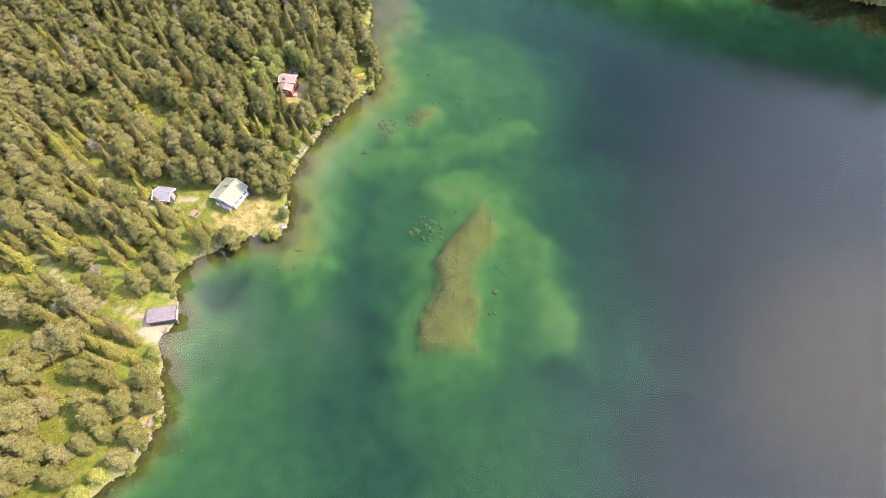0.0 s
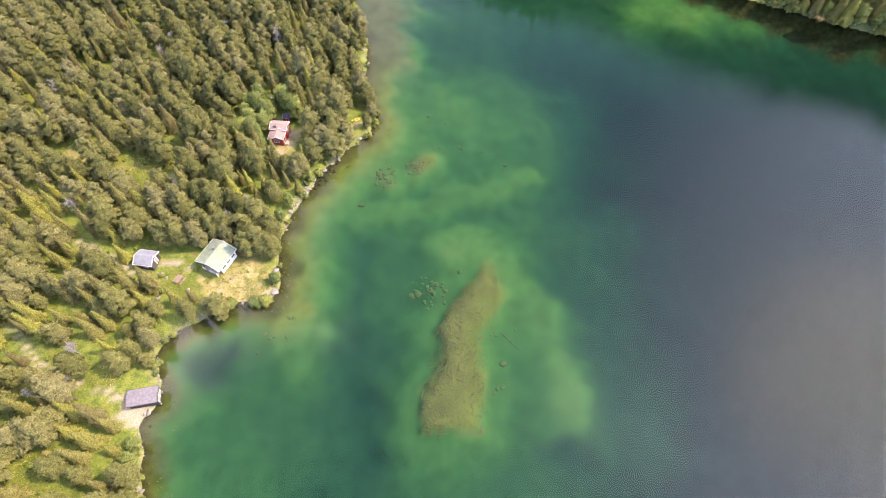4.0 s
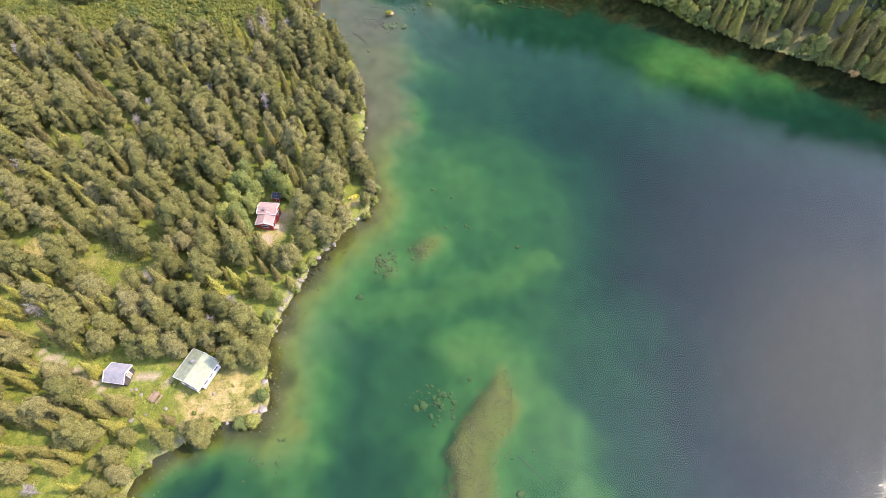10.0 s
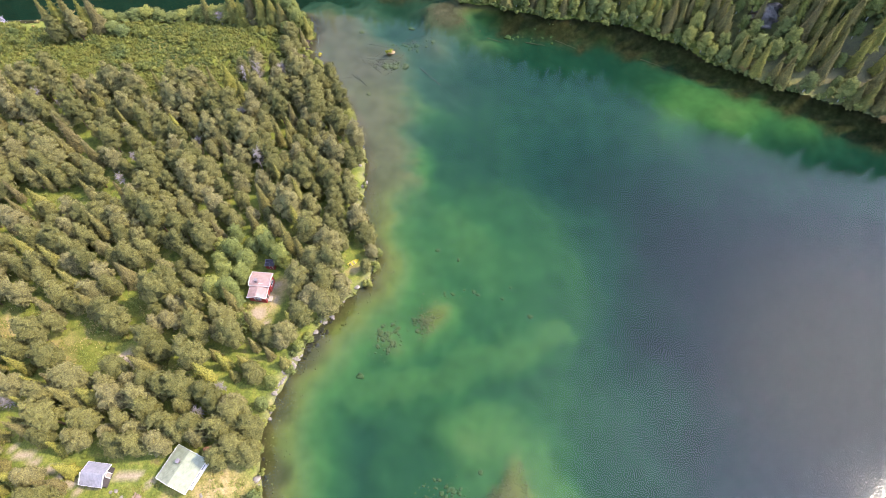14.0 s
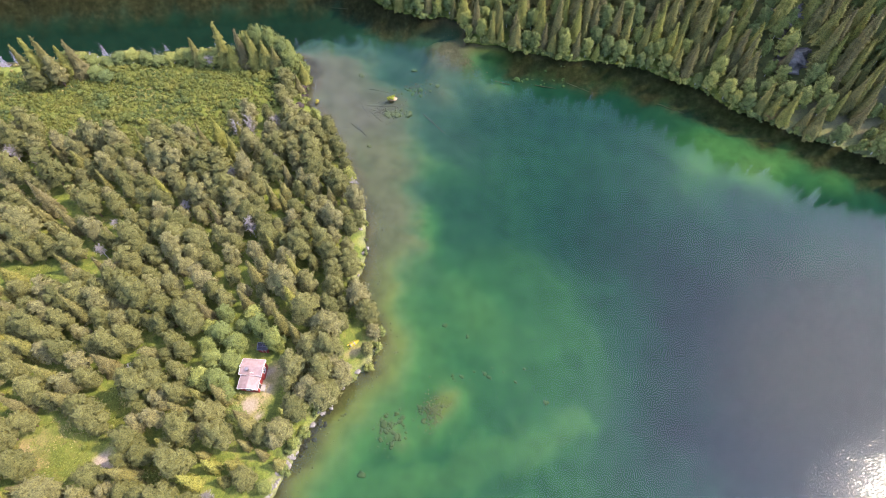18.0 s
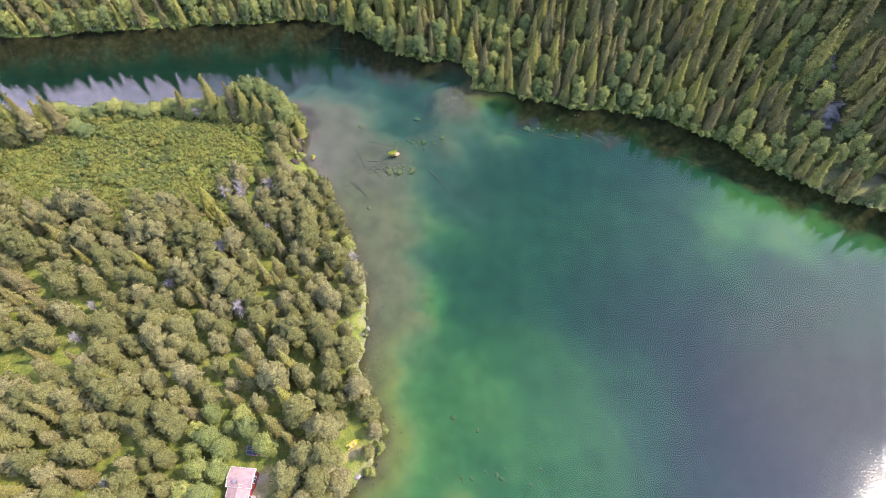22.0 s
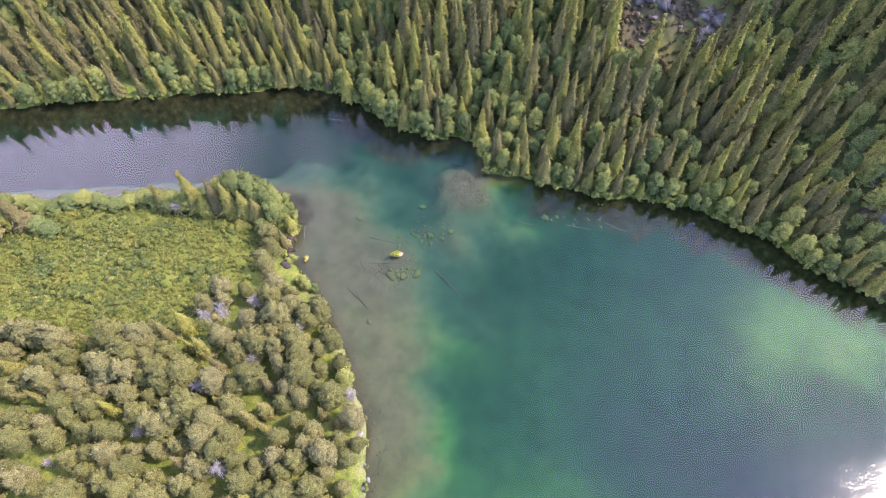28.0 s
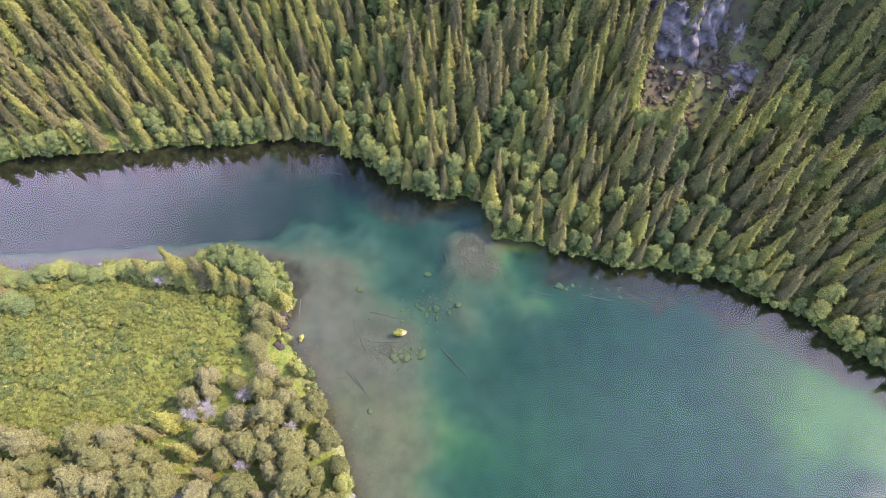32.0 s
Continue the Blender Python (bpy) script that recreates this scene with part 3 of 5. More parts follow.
for hx, hy, hr in [(-49, 82, 10), (-55, 80, 5), (-45, 122, 4), (-42.5, 127, 4), (-45, 79, 6), (-63, 30, 3), (-25, 133.5, 2), (-88, 112, 5), (-100, 118, 4)]:
    g_h = np.maximum(g_h, 0.9 * smooth(np.hypot(gx.ravel() - hx, gy.ravel() - hy) + 1.2 * waves(gx.ravel(), gy.ravel(), 6, 27), hr, hr * 0.4))
g_e = smooth(np.hypot(gx.ravel() - 48, (gy.ravel() - 269) * 1.2) + 5 * waves(gx.ravel(), gy.ravel(), 25, 28), 19, 6)
g_g = smooth(gy + 5 * waves(gx, gy, 40, 29), 178, 208) * smooth(gx + 4 * waves(gx, gy, 30, 30), 28, -4)
g_g = np.maximum(g_g, 0.8 * smooth(gy, 140, 172) * smooth(gx + 2 * waves(gx, gy, 20, 30), -4, -13))
ground_me.attributes.new("gravel", "FLOAT", "POINT").data.foreach_set("value", g_g.ravel().astype(np.float32))
g_l = 0.92 * smooth(-gdn + 1.5 * waves(gx, gy, 14, 34), 8.5, 3) * smooth(np.hypot(gx - 3, gy - 236), 9, 18)
g_l = np.maximum(g_l, smooth(-gdw + 1.3 * waves(gx, gy, 9, 35), 5.5, 1.5) * (0.6 - 0.3 * smooth(gy, 100, 150) + 0.55 * smooth(gy, 216, 228)))
ground_me.attributes.new("litter", "FLOAT", "POINT").data.foreach_set("value", g_l.ravel().astype(np.float32))
# northern slope: soil darkened in colour to imitate deep shade between the trees
g_e = np.maximum(g_e, 0.55 * smooth(gdn.ravel(), 3, 9))
ground_me.attributes.new("heath_and_shade", "FLOAT", "POINT").data.foreach_set("value", g_e.astype(np.float32))
ground_me.attributes.new("straw", "FLOAT", "POINT").data.foreach_set("value", g_h.astype(np.float32))
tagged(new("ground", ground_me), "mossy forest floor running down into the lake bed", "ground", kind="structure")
wx, wy = np.meshgrid(grid_lines(-160, 165, 3.0, 1600), grid_lines(-20, 280, 3.0, 1600))
wi = np.arange(wx.size).reshape(wx.shape)
a, b_, c, d_ = wi[:-1, :-1].ravel(), wi[:-1, 1:].ravel(), wi[1:, 1:].ravel(), wi[1:, :-1].ravel()
water_me = raw_mesh("water", np.stack([wx, wy, wx * 0], -1).reshape(-1, 3), np.concatenate([np.stack([a, b_, c], -1), np.stack([a, c, d_], -1)]), [M_WATER])
w_rip = smooth(wx, 22, 62) * smooth(-signed(wx, wy, NORTH + NORTH_BACK), 12, 52) * (0.85 + 0.2 * waves(wx, wy, 60, 71)) * (0.3 + 0.7 * smooth(wy, 25, 115))
water_me.attributes.new("ripple", "FLOAT", "POINT").data.foreach_set("value", w_rip.ravel().astype(np.float32))
tagged(new("water", water_me), "clear green lake water, rippled on the open side", "lake", kind="structure")


# ---- trees ----
ICO_V, ICO_F = None, None
bm = bmesh.new()
bmesh.ops.create_icosphere(bm, subdivisions=1, radius=1)
bm.verts.ensure_lookup_table()
ICO_V = np.array([v.co[:] for v in bm.verts])
ICO_F = np.array([[v.index for v in f.verts] for f in bm.faces])
bm.free()


class Soup:
    """Triangles gathered before they become a mesh, with the way each corner faces."""

    def __init__(self):
        self.v, self.f, self.w, self.n = [], [], [], 0

    def add(self, v, f, w=None):
        v = np.asarray(v, float)
        self.v.append(v)
        self.f.append(np.asarray(f, int) + self.n)
        self.w.append(v - v.mean(0) if w is None else np.broadcast_to(w, v.shape))
        self.n += len(v)

    def arrays(self):
        w = np.concatenate(self.w)
        return np.concatenate(self.v), np.concatenate(self.f), w / (np.linalg.norm(w, axis=1)[:, None] + 1e-9)

    def mesh(self, name, material, faced=True):
        v, f, w = self.arrays()
        return raw_mesh(name, v, f, [material], normals=w if faced else None)


def tufts(s, r, centres, normals, size, loose=0.55):
    """A leaf-like triangle at each centre, tipped at random about its normal."""
    k = len(centres)
    nrm = normals + r.normal(0, loose, (k, 3))
    nrm /= np.linalg.norm(nrm, axis=1)[:, None]
    flip = np.sign(np.sum(nrm * normals, 1))
    nrm *= np.where(flip == 0, 1, flip)[:, None]
    u = np.cross(nrm, r.normal(0, 1, (k, 3)))
    u /= np.linalg.norm(u, axis=1)[:, None] + 1e-9
    w = np.cross(nrm, u)
    sz = (size * r.uniform(0.7, 1.35, k))[:, None]
    v = np.stack([centres + u * sz * 1.45, centres - u * sz * 0.6 + w * sz * 0.5, centres - u * sz * 0.6 - w * sz * 0.5], 1).reshape(-1, 3)
    face = normals / np.linalg.norm(normals, axis=1)[:, None] * 0.65 + nrm * 0.5
    s.add(v, np.arange(3 * k).reshape(k, 3), np.repeat(face, 3, 0))


def clump(s, r, c, rad, flat, count, size, heart=None):
    """One bunch of foliage: a ragged core and loose tufts round it."""
    heart = c if heart is None else heart
    core = ICO_V * r.uniform(0.7, 0.92, (len(ICO_V), 1)) * rad * np.array([1, 1, flat])
    s.add(core + c, ICO_F, ICO_V)
    n = r.normal(0, 1, (count, 3))
    n[:, 2] = np.abs(n[:, 2]) * np.where(r.uniform(size=count) < 0.25, -0.6, 1)
    n /= np.linalg.norm(n, axis=1)[:, None]
    p = c + n * rad * r.uniform(0.72, 1.12, (count, 1)) * np.array([1, 1, flat])
    far = p - heart
    far /= np.linalg.norm(far, axis=1)[:, None] + 1e-9
    tufts(s, r, p, n * 0.55 + far * 0.6, size)


def stick(s, p0, p1, r0, r1, sides=5):
    p0, p1 = np.array(p0, float), np.array(p1, float)
    d = (p1 - p0) / (np.linalg.norm(p1 - p0) + 1e-9)
    u = np.cross(d, (0.3, 0.9, 0.2))
    u /= np.linalg.norm(u)
    w = np.cross(d, u)
    an = np.arange(sides) * math.tau / sides
    ring = np.cos(an)[:, None] * u + np.sin(an)[:, None] * w
    k = np.arange(sides)
    j = (k + 1) % sides
    s.add(np.concatenate([p0 + ring * r0, p1 + ring * r1]), np.concatenate([np.stack([k, j, j + sides], -1), np.stack([k, j + sides, k + sides], -1)]), np.concatenate([ring, ring]))


def lobes(r, dirs, amount, freq=2.6):
    """An uneven radius for each direction, so that no crown is round."""
    out = np.ones(len(dirs))
    for _ in range(7):
        a = r.normal(0, 1, 3)
        out += amount * 0.38 * np.sin(dirs @ (a / np.linalg.norm(a)) * freq * r.uniform(0.8, 2.2) + r.uniform(0, 6.3))
    return out


bm = bmesh.new()
bmesh.ops.create_icosphere(bm, subdivisions=2, radius=1)
bm.verts.ensure_lookup_table()
ICO_V3 = np.array([v.co[:] for v in bm.verts])
ICO_F3 = np.array([[v.index for v in f.verts] for f in bm.faces])
bm.free()


def pad(s, r, c, out, rad, high, count, size):
    """One branch's cushion of needles: an uneven dome tipped outwards, bristling with sprays."""
    up = np.array([0, 0, 1.0]) + out * 0.45
    up /= np.linalg.norm(up)
    e1 = np.cross(up, (0.31, 0.87, 0.11))
    e1 /= np.linalg.norm(e1)
    e2 = np.cross(up, e1)
    an = np.arange(7) * math.tau / 7 + r.uniform(0, 1)
    rr = rad * r.uniform(0.6, 1.05, 7)
    ring = np.cos(an)[:, None] * e1 + np.sin(an)[:, None] * e2
    rim = c + ring * rr[:, None] - up * (high * r.uniform(0.1, 0.6, 7))[:, None]
    top = c + up * high * r.uniform(0.85, 1.1) + ring[0] * rad * r.uniform(-0.2, 0.2)
    k = np.arange(7)
    far = out * 0.9 + np.array([0, 0, 0.55])
    s.add(np.concatenate([rim, [top]]), np.stack([k, (k + 1) % 7, np.full(7, 7)], -1), np.concatenate([ring * 0.6 + far * 0.8, [up + far * 0.6]]))
    a, q = r.uniform(0, math.tau, count), np.sqrt(r.uniform(0, 1, count))
    d = np.cos(a)[:, None] * e1 + np.sin(a)[:, None] * e2
    n = d * (q * 0.95)[:, None] + up * (1.05 - 0.75 * q)[:, None]
    p = c + d * (q * rad * 1.12)[:, None] + up * (high * (1.0 - 0.95 * q * q))[:, None]
    tufts(s, r, p, n + far * 0.6, size, 0.65)


def heart(s, c, radii):
    """The shaded inside of a crown."""
    s.add(ICO_V3 * radii + c, ICO_F3, ICO_V3)


def pine_arrays(seed):
    r = np.random.RandomState(seed)
    trunk, crown = Soup(), Soup()
    h, rad = r.uniform(9.5, 13.0), r.uniform(2.3, 2.9)
    lean = r.uniform(-0.5, 0.5, 2)
    mid = np.array([lean[0] * 0.3, lean[1] * 0.3, h * 0.5])
    stick(trunk, (0, 0, -0.6), mid, 0.2, 0.15, 6)
    stick(trunk, mid, (lean[0], lean[1], h * 0.93), 0.15, 0.05, 6)
    heart(crown, np.array([lean[0] * 0.5, lean[1] * 0.5, h * 0.58]), np.array([rad * 0.5, rad * 0.5, h * 0.3]))
    levels, squash, turn = 8, r.uniform(0.8, 1.0), r.uniform(0, math.tau)
    for k in range(levels):
        f = k / (levels - 1)
        z = h * (0.3 + 0.62 * f)
        reach = rad * math.sqrt(max(0.03, 1 - ((f - 0.3) / 0.76) ** 2)) * r.uniform(0.85, 1.1)
        count = max(2, int(round(6.5 * (1 - 0.65 * f))))
        for j in range(count):
            if r.uniform() < 0.1:
                continue
            a = (j + r.uniform(-0.3, 0.3)) * math.tau / count + k * 1.1
            out = np.array([math.cos(a), math.sin(a) * squash, 0])
            q = reach * r.uniform(0.5, 0.78)
            c = np.array([math.cos(turn) * out[0] - math.sin(turn) * out[1], math.sin(turn) * out[0] + math.cos(turn) * out[1], 0])
            p = c * q + np.array([lean[0] * (0.3 + 0.7 * f), lean[1] * (0.3 + 0.7 * f), z + r.uniform(-0.35, 0.35)])
            wide = (1.2 - 0.4 * f) * r.uniform(0.8, 1.2)
            pad(crown, r, p, c * (1 - 0.5 * f), wide, wide * r.uniform(0.4, 0.65), 18, 0.34)
            if j % 2 == 0:
                stick(trunk, (lean[0] * 0.5, lean[1] * 0.5, z - 0.6), p, 0.06, 0.02, 3)
    pad(crown, r, np.array([lean[0], lean[1], h * 0.95]), np.zeros(3), 0.75, 0.75, 9, 0.27)
    return trunk, crown


def spruce_arrays(seed):
    r = np.random.RandomState(seed)
    trunk, crown = Soup(), Soup()
    h, rad = r.uniform(11.0, 16.0), r.uniform(2.0, 2.8)
    stick(trunk, (0, 0, -0.6), (0, 0, h * 0.6), 0.22, 0.12, 6)
    stick(trunk, (0, 0, h * 0.6), (0, 0, h), 0.12, 0.02, 5)
    levels = 19
    an = np.arange(7) * math.tau / 7
    out_ = np.stack([np.cos(an), np.sin(an), an * 0], -1)
    core = np.concatenate([out_ * rad * 0.62 + np.array([0, 0, h * 0.08]), [[0, 0, h * 0.97]]])
    crown.add(core, [(k, (k + 1) % 7, 7) for k in range(7)], np.concatenate([out_ + (0, 0, 0.35), [[0, 0, 1]]]))
    for k in range(levels):
        f = k / (levels - 1)
        z, reach = h * (0.1 + 0.87 * f), rad * (1 - f) ** 0.85 * r.uniform(0.85, 1.12) + 0.14
        count = max(4, int(9 - 4 * f))
        for j in range(count):
            a = (j + r.uniform(-0.25, 0.25)) * math.tau / count + k * 0.9
            q = reach * r.uniform(0.72, 1.15)
            out, side = np.array([math.cos(a), math.sin(a), 0]), np.array([-math.sin(a), math.cos(a), 0])
            droop = 0.5 * q + r.uniform(0, 0.3)
            wd = 0.2 + 0.24 * q
            up = np.array([0, 0, 1.0])
            base, tip = up * (z + 0.3), out * q + up * (z - droop)
            m_ = out * q * 0.6 + up * (z - droop * 0.3)
            v = np.array([base, m_ + side * wd - up * 0.25, tip, m_ - side * wd - up * 0.25, m_ + up * 0.12])
            w = np.array([out + up, out * 0.6 + side * 0.7 + up * 0.5, out + up * 0.25, out * 0.6 - side * 0.7 + up * 0.5, out * 0.8 + up * 0.8])
            crown.add(v, [(0, 4, 1), (1, 4, 2), (2, 4, 3), (3, 4, 0)], w)
            tc = m_ + (out * r.uniform(-0.15, 0.5, (2, 1)) * q + side * r.uniform(-1, 1, (2, 1)) * wd * 1.1 + up * r.uniform(-0.3, 0.15, (2, 1)))
            tufts(crown, r, tc, np.tile(out * 0.7 + up * 0.6, (2, 1)), 0.3)
    return trunk, crown


def birch_arrays(seed):
    r = np.random.RandomState(seed)
    trunk, crown = Soup(), Soup()
    h, rad = r.uniform(7.0, 9.5), r.uniform(1.6, 2.2)
    for k in range(r.randint(1, 3)):
        stick(trunk, (0.2 * k, 0, -0.5), (r.uniform(-0.4, 0.4), r.uniform(-0.4, 0.4), h * 0.85), 0.12, 0.03, 5)
    heart(crown, np.array([0, 0, h * 0.55]), np.array([rad * 0.55, rad * 0.55, h * 0.33]))
    for k in range(26):
        f = (k + r.uniform(0, 1)) / 26
        a = k * 2.4 + r.uniform(-0.4, 0.4)
        reach = rad * math.sqrt(max(0.04, 1 - ((f - 0.4) / 0.68) ** 2)) * r.uniform(0.5, 0.85)
        out = np.array([math.cos(a), math.sin(a), 0])
        p = out * reach + np.array([0, 0, h * (0.22 + 0.7 * f)])
        wide = r.uniform(0.65, 1.0)
        pad(crown, r, p, out * 0.8, wide, wide * r.uniform(0.7, 1.0), 18, 0.26)
        if k % 4 == 0:
            stick(trunk, (0, 0, p[2] - 0.9), p, 0.04, 0.012, 3)
    return trunk, crown


def far_spruce_arrays(seed):
    """A spruce for the upper slope, with fewer branches."""
    r = np.random.RandomState(seed)
    trunk, crown = Soup(), Soup()
    h, rad = r.uniform(11.5, 16.5), r.uniform(2.3, 2.9)
    stick(trunk, (0, 0, -0.6), (0, 0, h), 0.22, 0.02, 4)
    for k in range(8):
        f = k / 7
        z, reach = h * (0.12 + 0.8 * f), rad * (1 - f) ** 0.85 + 0.2
        for j in range(7):
            a = (j + r.uniform(-0.25, 0.25)) * math.tau / 7 + k * 0.9
            out, side = np.array([math.cos(a), math.sin(a), 0]), np.array([-math.sin(a), math.cos(a), 0])
            up = np.array([0, 0, 1.0])
            q, wd = reach * r.uniform(0.8, 1.15), 0.3 + 0.42 * reach
            v = np.array([up * (z + 1.2), out * q * 0.6 + side * wd + up * (z - 0.3), out * q + up * (z - 0.55 * q), out * q * 0.6 - side * wd + up * (z - 0.3)])
            crown.add(v, [(0, 2, 1), (0, 3, 2)], np.array([out + up, out + side * 0.7 + up * 0.5, out + up * 0.3, out - side * 0.7 + up * 0.5]))
    return trunk, crown


def dead_arrays(seed):
    r = np.random.RandomState(seed)
    trunk, crown = Soup(), Soup()
    h = r.uniform(7, 10)
    stick(trunk, (0, 0, -0.5), (r.uniform(-0.6, 0.6), r.uniform(-0.6, 0.6), h), 0.17, 0.04, 6)
    for k in range(44):
        z, a, q = h * r.uniform(0.4, 1.0), r.uniform(0, math.tau), r.uniform(0.4, 1.6)
        p = np.array([math.cos(a) * q, math.sin(a) * q, z + r.uniform(-0.2, 0.6)])
        stick(crown, (0, 0, z - 0.4), p, 0.065, 0.02, 3)
        for _ in range(7):
            stick(crown, p * np.array([0.5, 0.5, 1]), p + r.normal(0, 0.45, 3), 0.045, 0.015, 3)
    return trunk, crown


KINDS = {
    "pine": (pine_arrays, 7, M_BARK, M_PINE, "Scots pine with a rounded olive-grey needle crown", "pine tree"),
    "spruce": (spruce_arrays, 6, M_BARK, M_SPRUCE, "tall narrow dark green spruce with drooping branches", "spruce tree"),
    "far_spruce": (far_spruce_arrays, 4, M_BARK, M_SPRUCE, "tall dark green spruce high on the slope", "spruce tree"),
    "birch": (birch_arrays, 5, M_BIRCHBARK, M_BIRCH, "leafy light green birch with a pale trunk", "birch tree"),
    "dead_pine": (dead_arrays, 3, M_DEAD, M_DEAD, "bare grey dead pine with broken branches", "dead tree"),
}
PROTO = {}
for kind_name, (make, count, bark, leaf, lab, cat) in KINDS.items():
    PROTO[kind_name] = []
    for k in range(count):
        tr_s, cr_s = make(100 + 17 * k + len(kind_name))
        PROTO[kind_name].append((tr_s.mesh(kind_name + "_trunk", bark), cr_s.mesh(kind_name + "_crown", leaf), tr_s.arrays(), cr_s.arrays()))


def plant(kind_name, x, y, z, size, turn, variant):
    lab, cat = KINDS[kind_name][4:]
    e = new(kind_name if kind_name == "dead_pine" else kind_name + "_tree")
    e.matrix_basis = pose(x, y, z, 0, 0, turn) @ Matrix.Diagonal((size[0], size[0], size[1], 1))
    tagged(e, lab, cat, group=kind_name + " trees round the lake")
    tm, cm = PROTO[kind_name][variant][:2]
    part("trunk", tm, None, e)
    part("crown", cm, None, e)


def wood(name, kind_name, spots, label, category):
    """The farther trees of one kind, joined."""
    vs, fs, mi, tn, ws, n = [], [], [], [], [], 0
    for x, y, z, size, turn, variant in spots:
        co, si = math.cos(radians(turn)), math.sin(radians(turn))
        t_ = random.random()
        for which, (v, f, q) in enumerate(PROTO[kind_name][variant][2:]):
            w = np.stack([(v[:, 0] * co - v[:, 1] * si) * size[0] + x, (v[:, 0] * si + v[:, 1] * co) * size[0] + y, v[:, 2] * size[1] + z], -1)
            vs.append(w)
            ws.append(np.stack([q[:, 0] * co - q[:, 1] * si, q[:, 0] * si + q[:, 1] * co, q[:, 2]], -1))
            fs.append(f + n)
            mi.append(np.full(len(f), which))
            tn.append(np.full(len(v), t_))
            n += len(v)
    me = raw_mesh(name, np.concatenate(vs), np.concatenate(fs), [KINDS[kind_name][2], KINDS[kind_name][3]], np.concatenate(mi), np.concatenate(tn), normals=np.concatenate(ws))
    tagged(new(name, me), label, category, kind="stuff")


def scatter(count, box, gap, seed, first=()):
    """Spots at least gap(x, y) metres apart."""
    r = np.random.RandomState(seed)
    cells, out = {}, []
    xs, ys = r.uniform(box[0], box[2], count), r.uniform(box[1], box[3], count)
    for x, y in (*first, *zip(xs, ys)):
        g = gap(x, y)
        ci, cj = int(x // 6), int(y // 6)
        if all((x - p) ** 2 + (y - q) ** 2 > g * g for i in (-1, 0, 1) for j in (-1, 0, 1) for p, q in cells.get((ci + i, cj + j), ())):
            cells.setdefault((ci, cj), []).append((x, y))
            out.append((x, y))
    return np.array(out)


rt0 = np.random.RandomState(6)


def along(pts, step):
    out = []
    for (ax, ay), (bx, by) in zip(pts[:-1], pts[1:]):
        ln = math.hypot(bx - ax, by - ay)
        k = 0.0
        while k < ln:
            out.append((ax + (bx - ax) * k / ln, ay + (by - ay) * k / ln))
            k += step
    return out


# houses and yards that trees keep clear of: x, y, radius
CLEAR = [(-55, 87.5, 5.5), (-71.4, 86.6, 4.4), (-46, 128, 5.2), (-44.5, 133.4, 2.8), (-64.5, 54, 5.2), (-63, 82, 4.5), (-49, 83, 6), (-46, 80, 5), (-66, 51, 4), (-44, 121, 3.5), (-57, 82, 4), (-42.4, 127, 2.6), (-43, 131, 2.2), (-25.2, 134.9, 3.0), (-24, 134, 1.8), (-72.6, 109.5, 3.0)]
FOREST = {"pine": [], "spruce": [], "far_spruce": [], "birch": [], "dead_pine": []}


def belongs(x, y, dw, dn, r):
    if any(math.hypot(x - a, y - b) < c for a, b, c in CLEAR):
        return None
    px, py = np.array([x]), np.array([y])
    if min(float(line_dist(px, py, p)[0]) for p in PATHS) < 1.3 or line_dist(px, py, PATHS[0])[0] < 1.8:
        return None
    u = r.uniform()
    if dw > 0.3:
        if signed(px, py, MEADOW)[0] > -1:
            return None
        glade = any(math.hypot(x - a, y - b) < c * 0.68 for a, b, c in GLADES)
        if glade and u > 0.12:
            return None
        if u > 0.955:
            return "dead_pine"
        v = waves(px, py, 45, 31)[0]
        if x < -62 and y < 108 and dw > 3:
            return "spruce" if v + r.normal(0, 0.5) > 0.05 else "pine"
        if y > 205 and x < -48:
            return None
        if y > 205:
            return "spruce" if u < 0.45 else "birch" if u < 0.75 else "pine"
        if math.hypot(x + 50, y - 133) < 9 or dw < 3 and u < 0.25:
            return "birch"
        return "spruce" if v > 0.6 and u < 0.5 or u < 0.1 else "pine"
    if dn > -0.2:
        if math.hypot(x - 52, (y - 272) * 1.2) < 17 and dn > 30 and u < 0.3:
            return "dead_pine" if u < 0.08 else None
        if math.hypot((x - 53) * 0.5, (y - 264) * 0.8) < 7.5 or math.hypot(x - 64.5, y - 263) < 3 or math.hypot(x - 99, (y - 217) * 0.7) < 3.4:
            return None
        if dn < 5 and u < 0.42:
            return "birch"
        if dn > 62 or x < -150 or x > 140:
            return "far_spruce"
        v = waves(px, py, 40, 33)[0] + 0.35 * (-30 < x < 52 and dn < 34)
        return "birch" if u < 0.16 or v > 0.45 and u < 0.6 else "spruce"
    return None


edge_spots = [(x + rt0.uniform(-0.6, 0.6), y + rt0.uniform(-0.6, 0.6)) for x, y in along([(p[0] - 0.6, p[1] + 0.2) for p in WEST if 0 < p[1] < 225], 2.4) + along([(p[0] + 0.4, p[1] + 1.4) for p in NORTH], 3.4)]
pts = scatter(90000, (-230, -15, 265, 400), lambda x, y: 4.6 if y > 325 or abs(x) > 145 or y > 335 - 0.75 * x and x > 60 else 2.6 if y > 240 - 0.35 * x else 3.1, 4, edge_spots)
tz, td, tdw, tdn = terrain(pts[:, 0], pts[:, 1])
rt = np.random.RandomState(9)
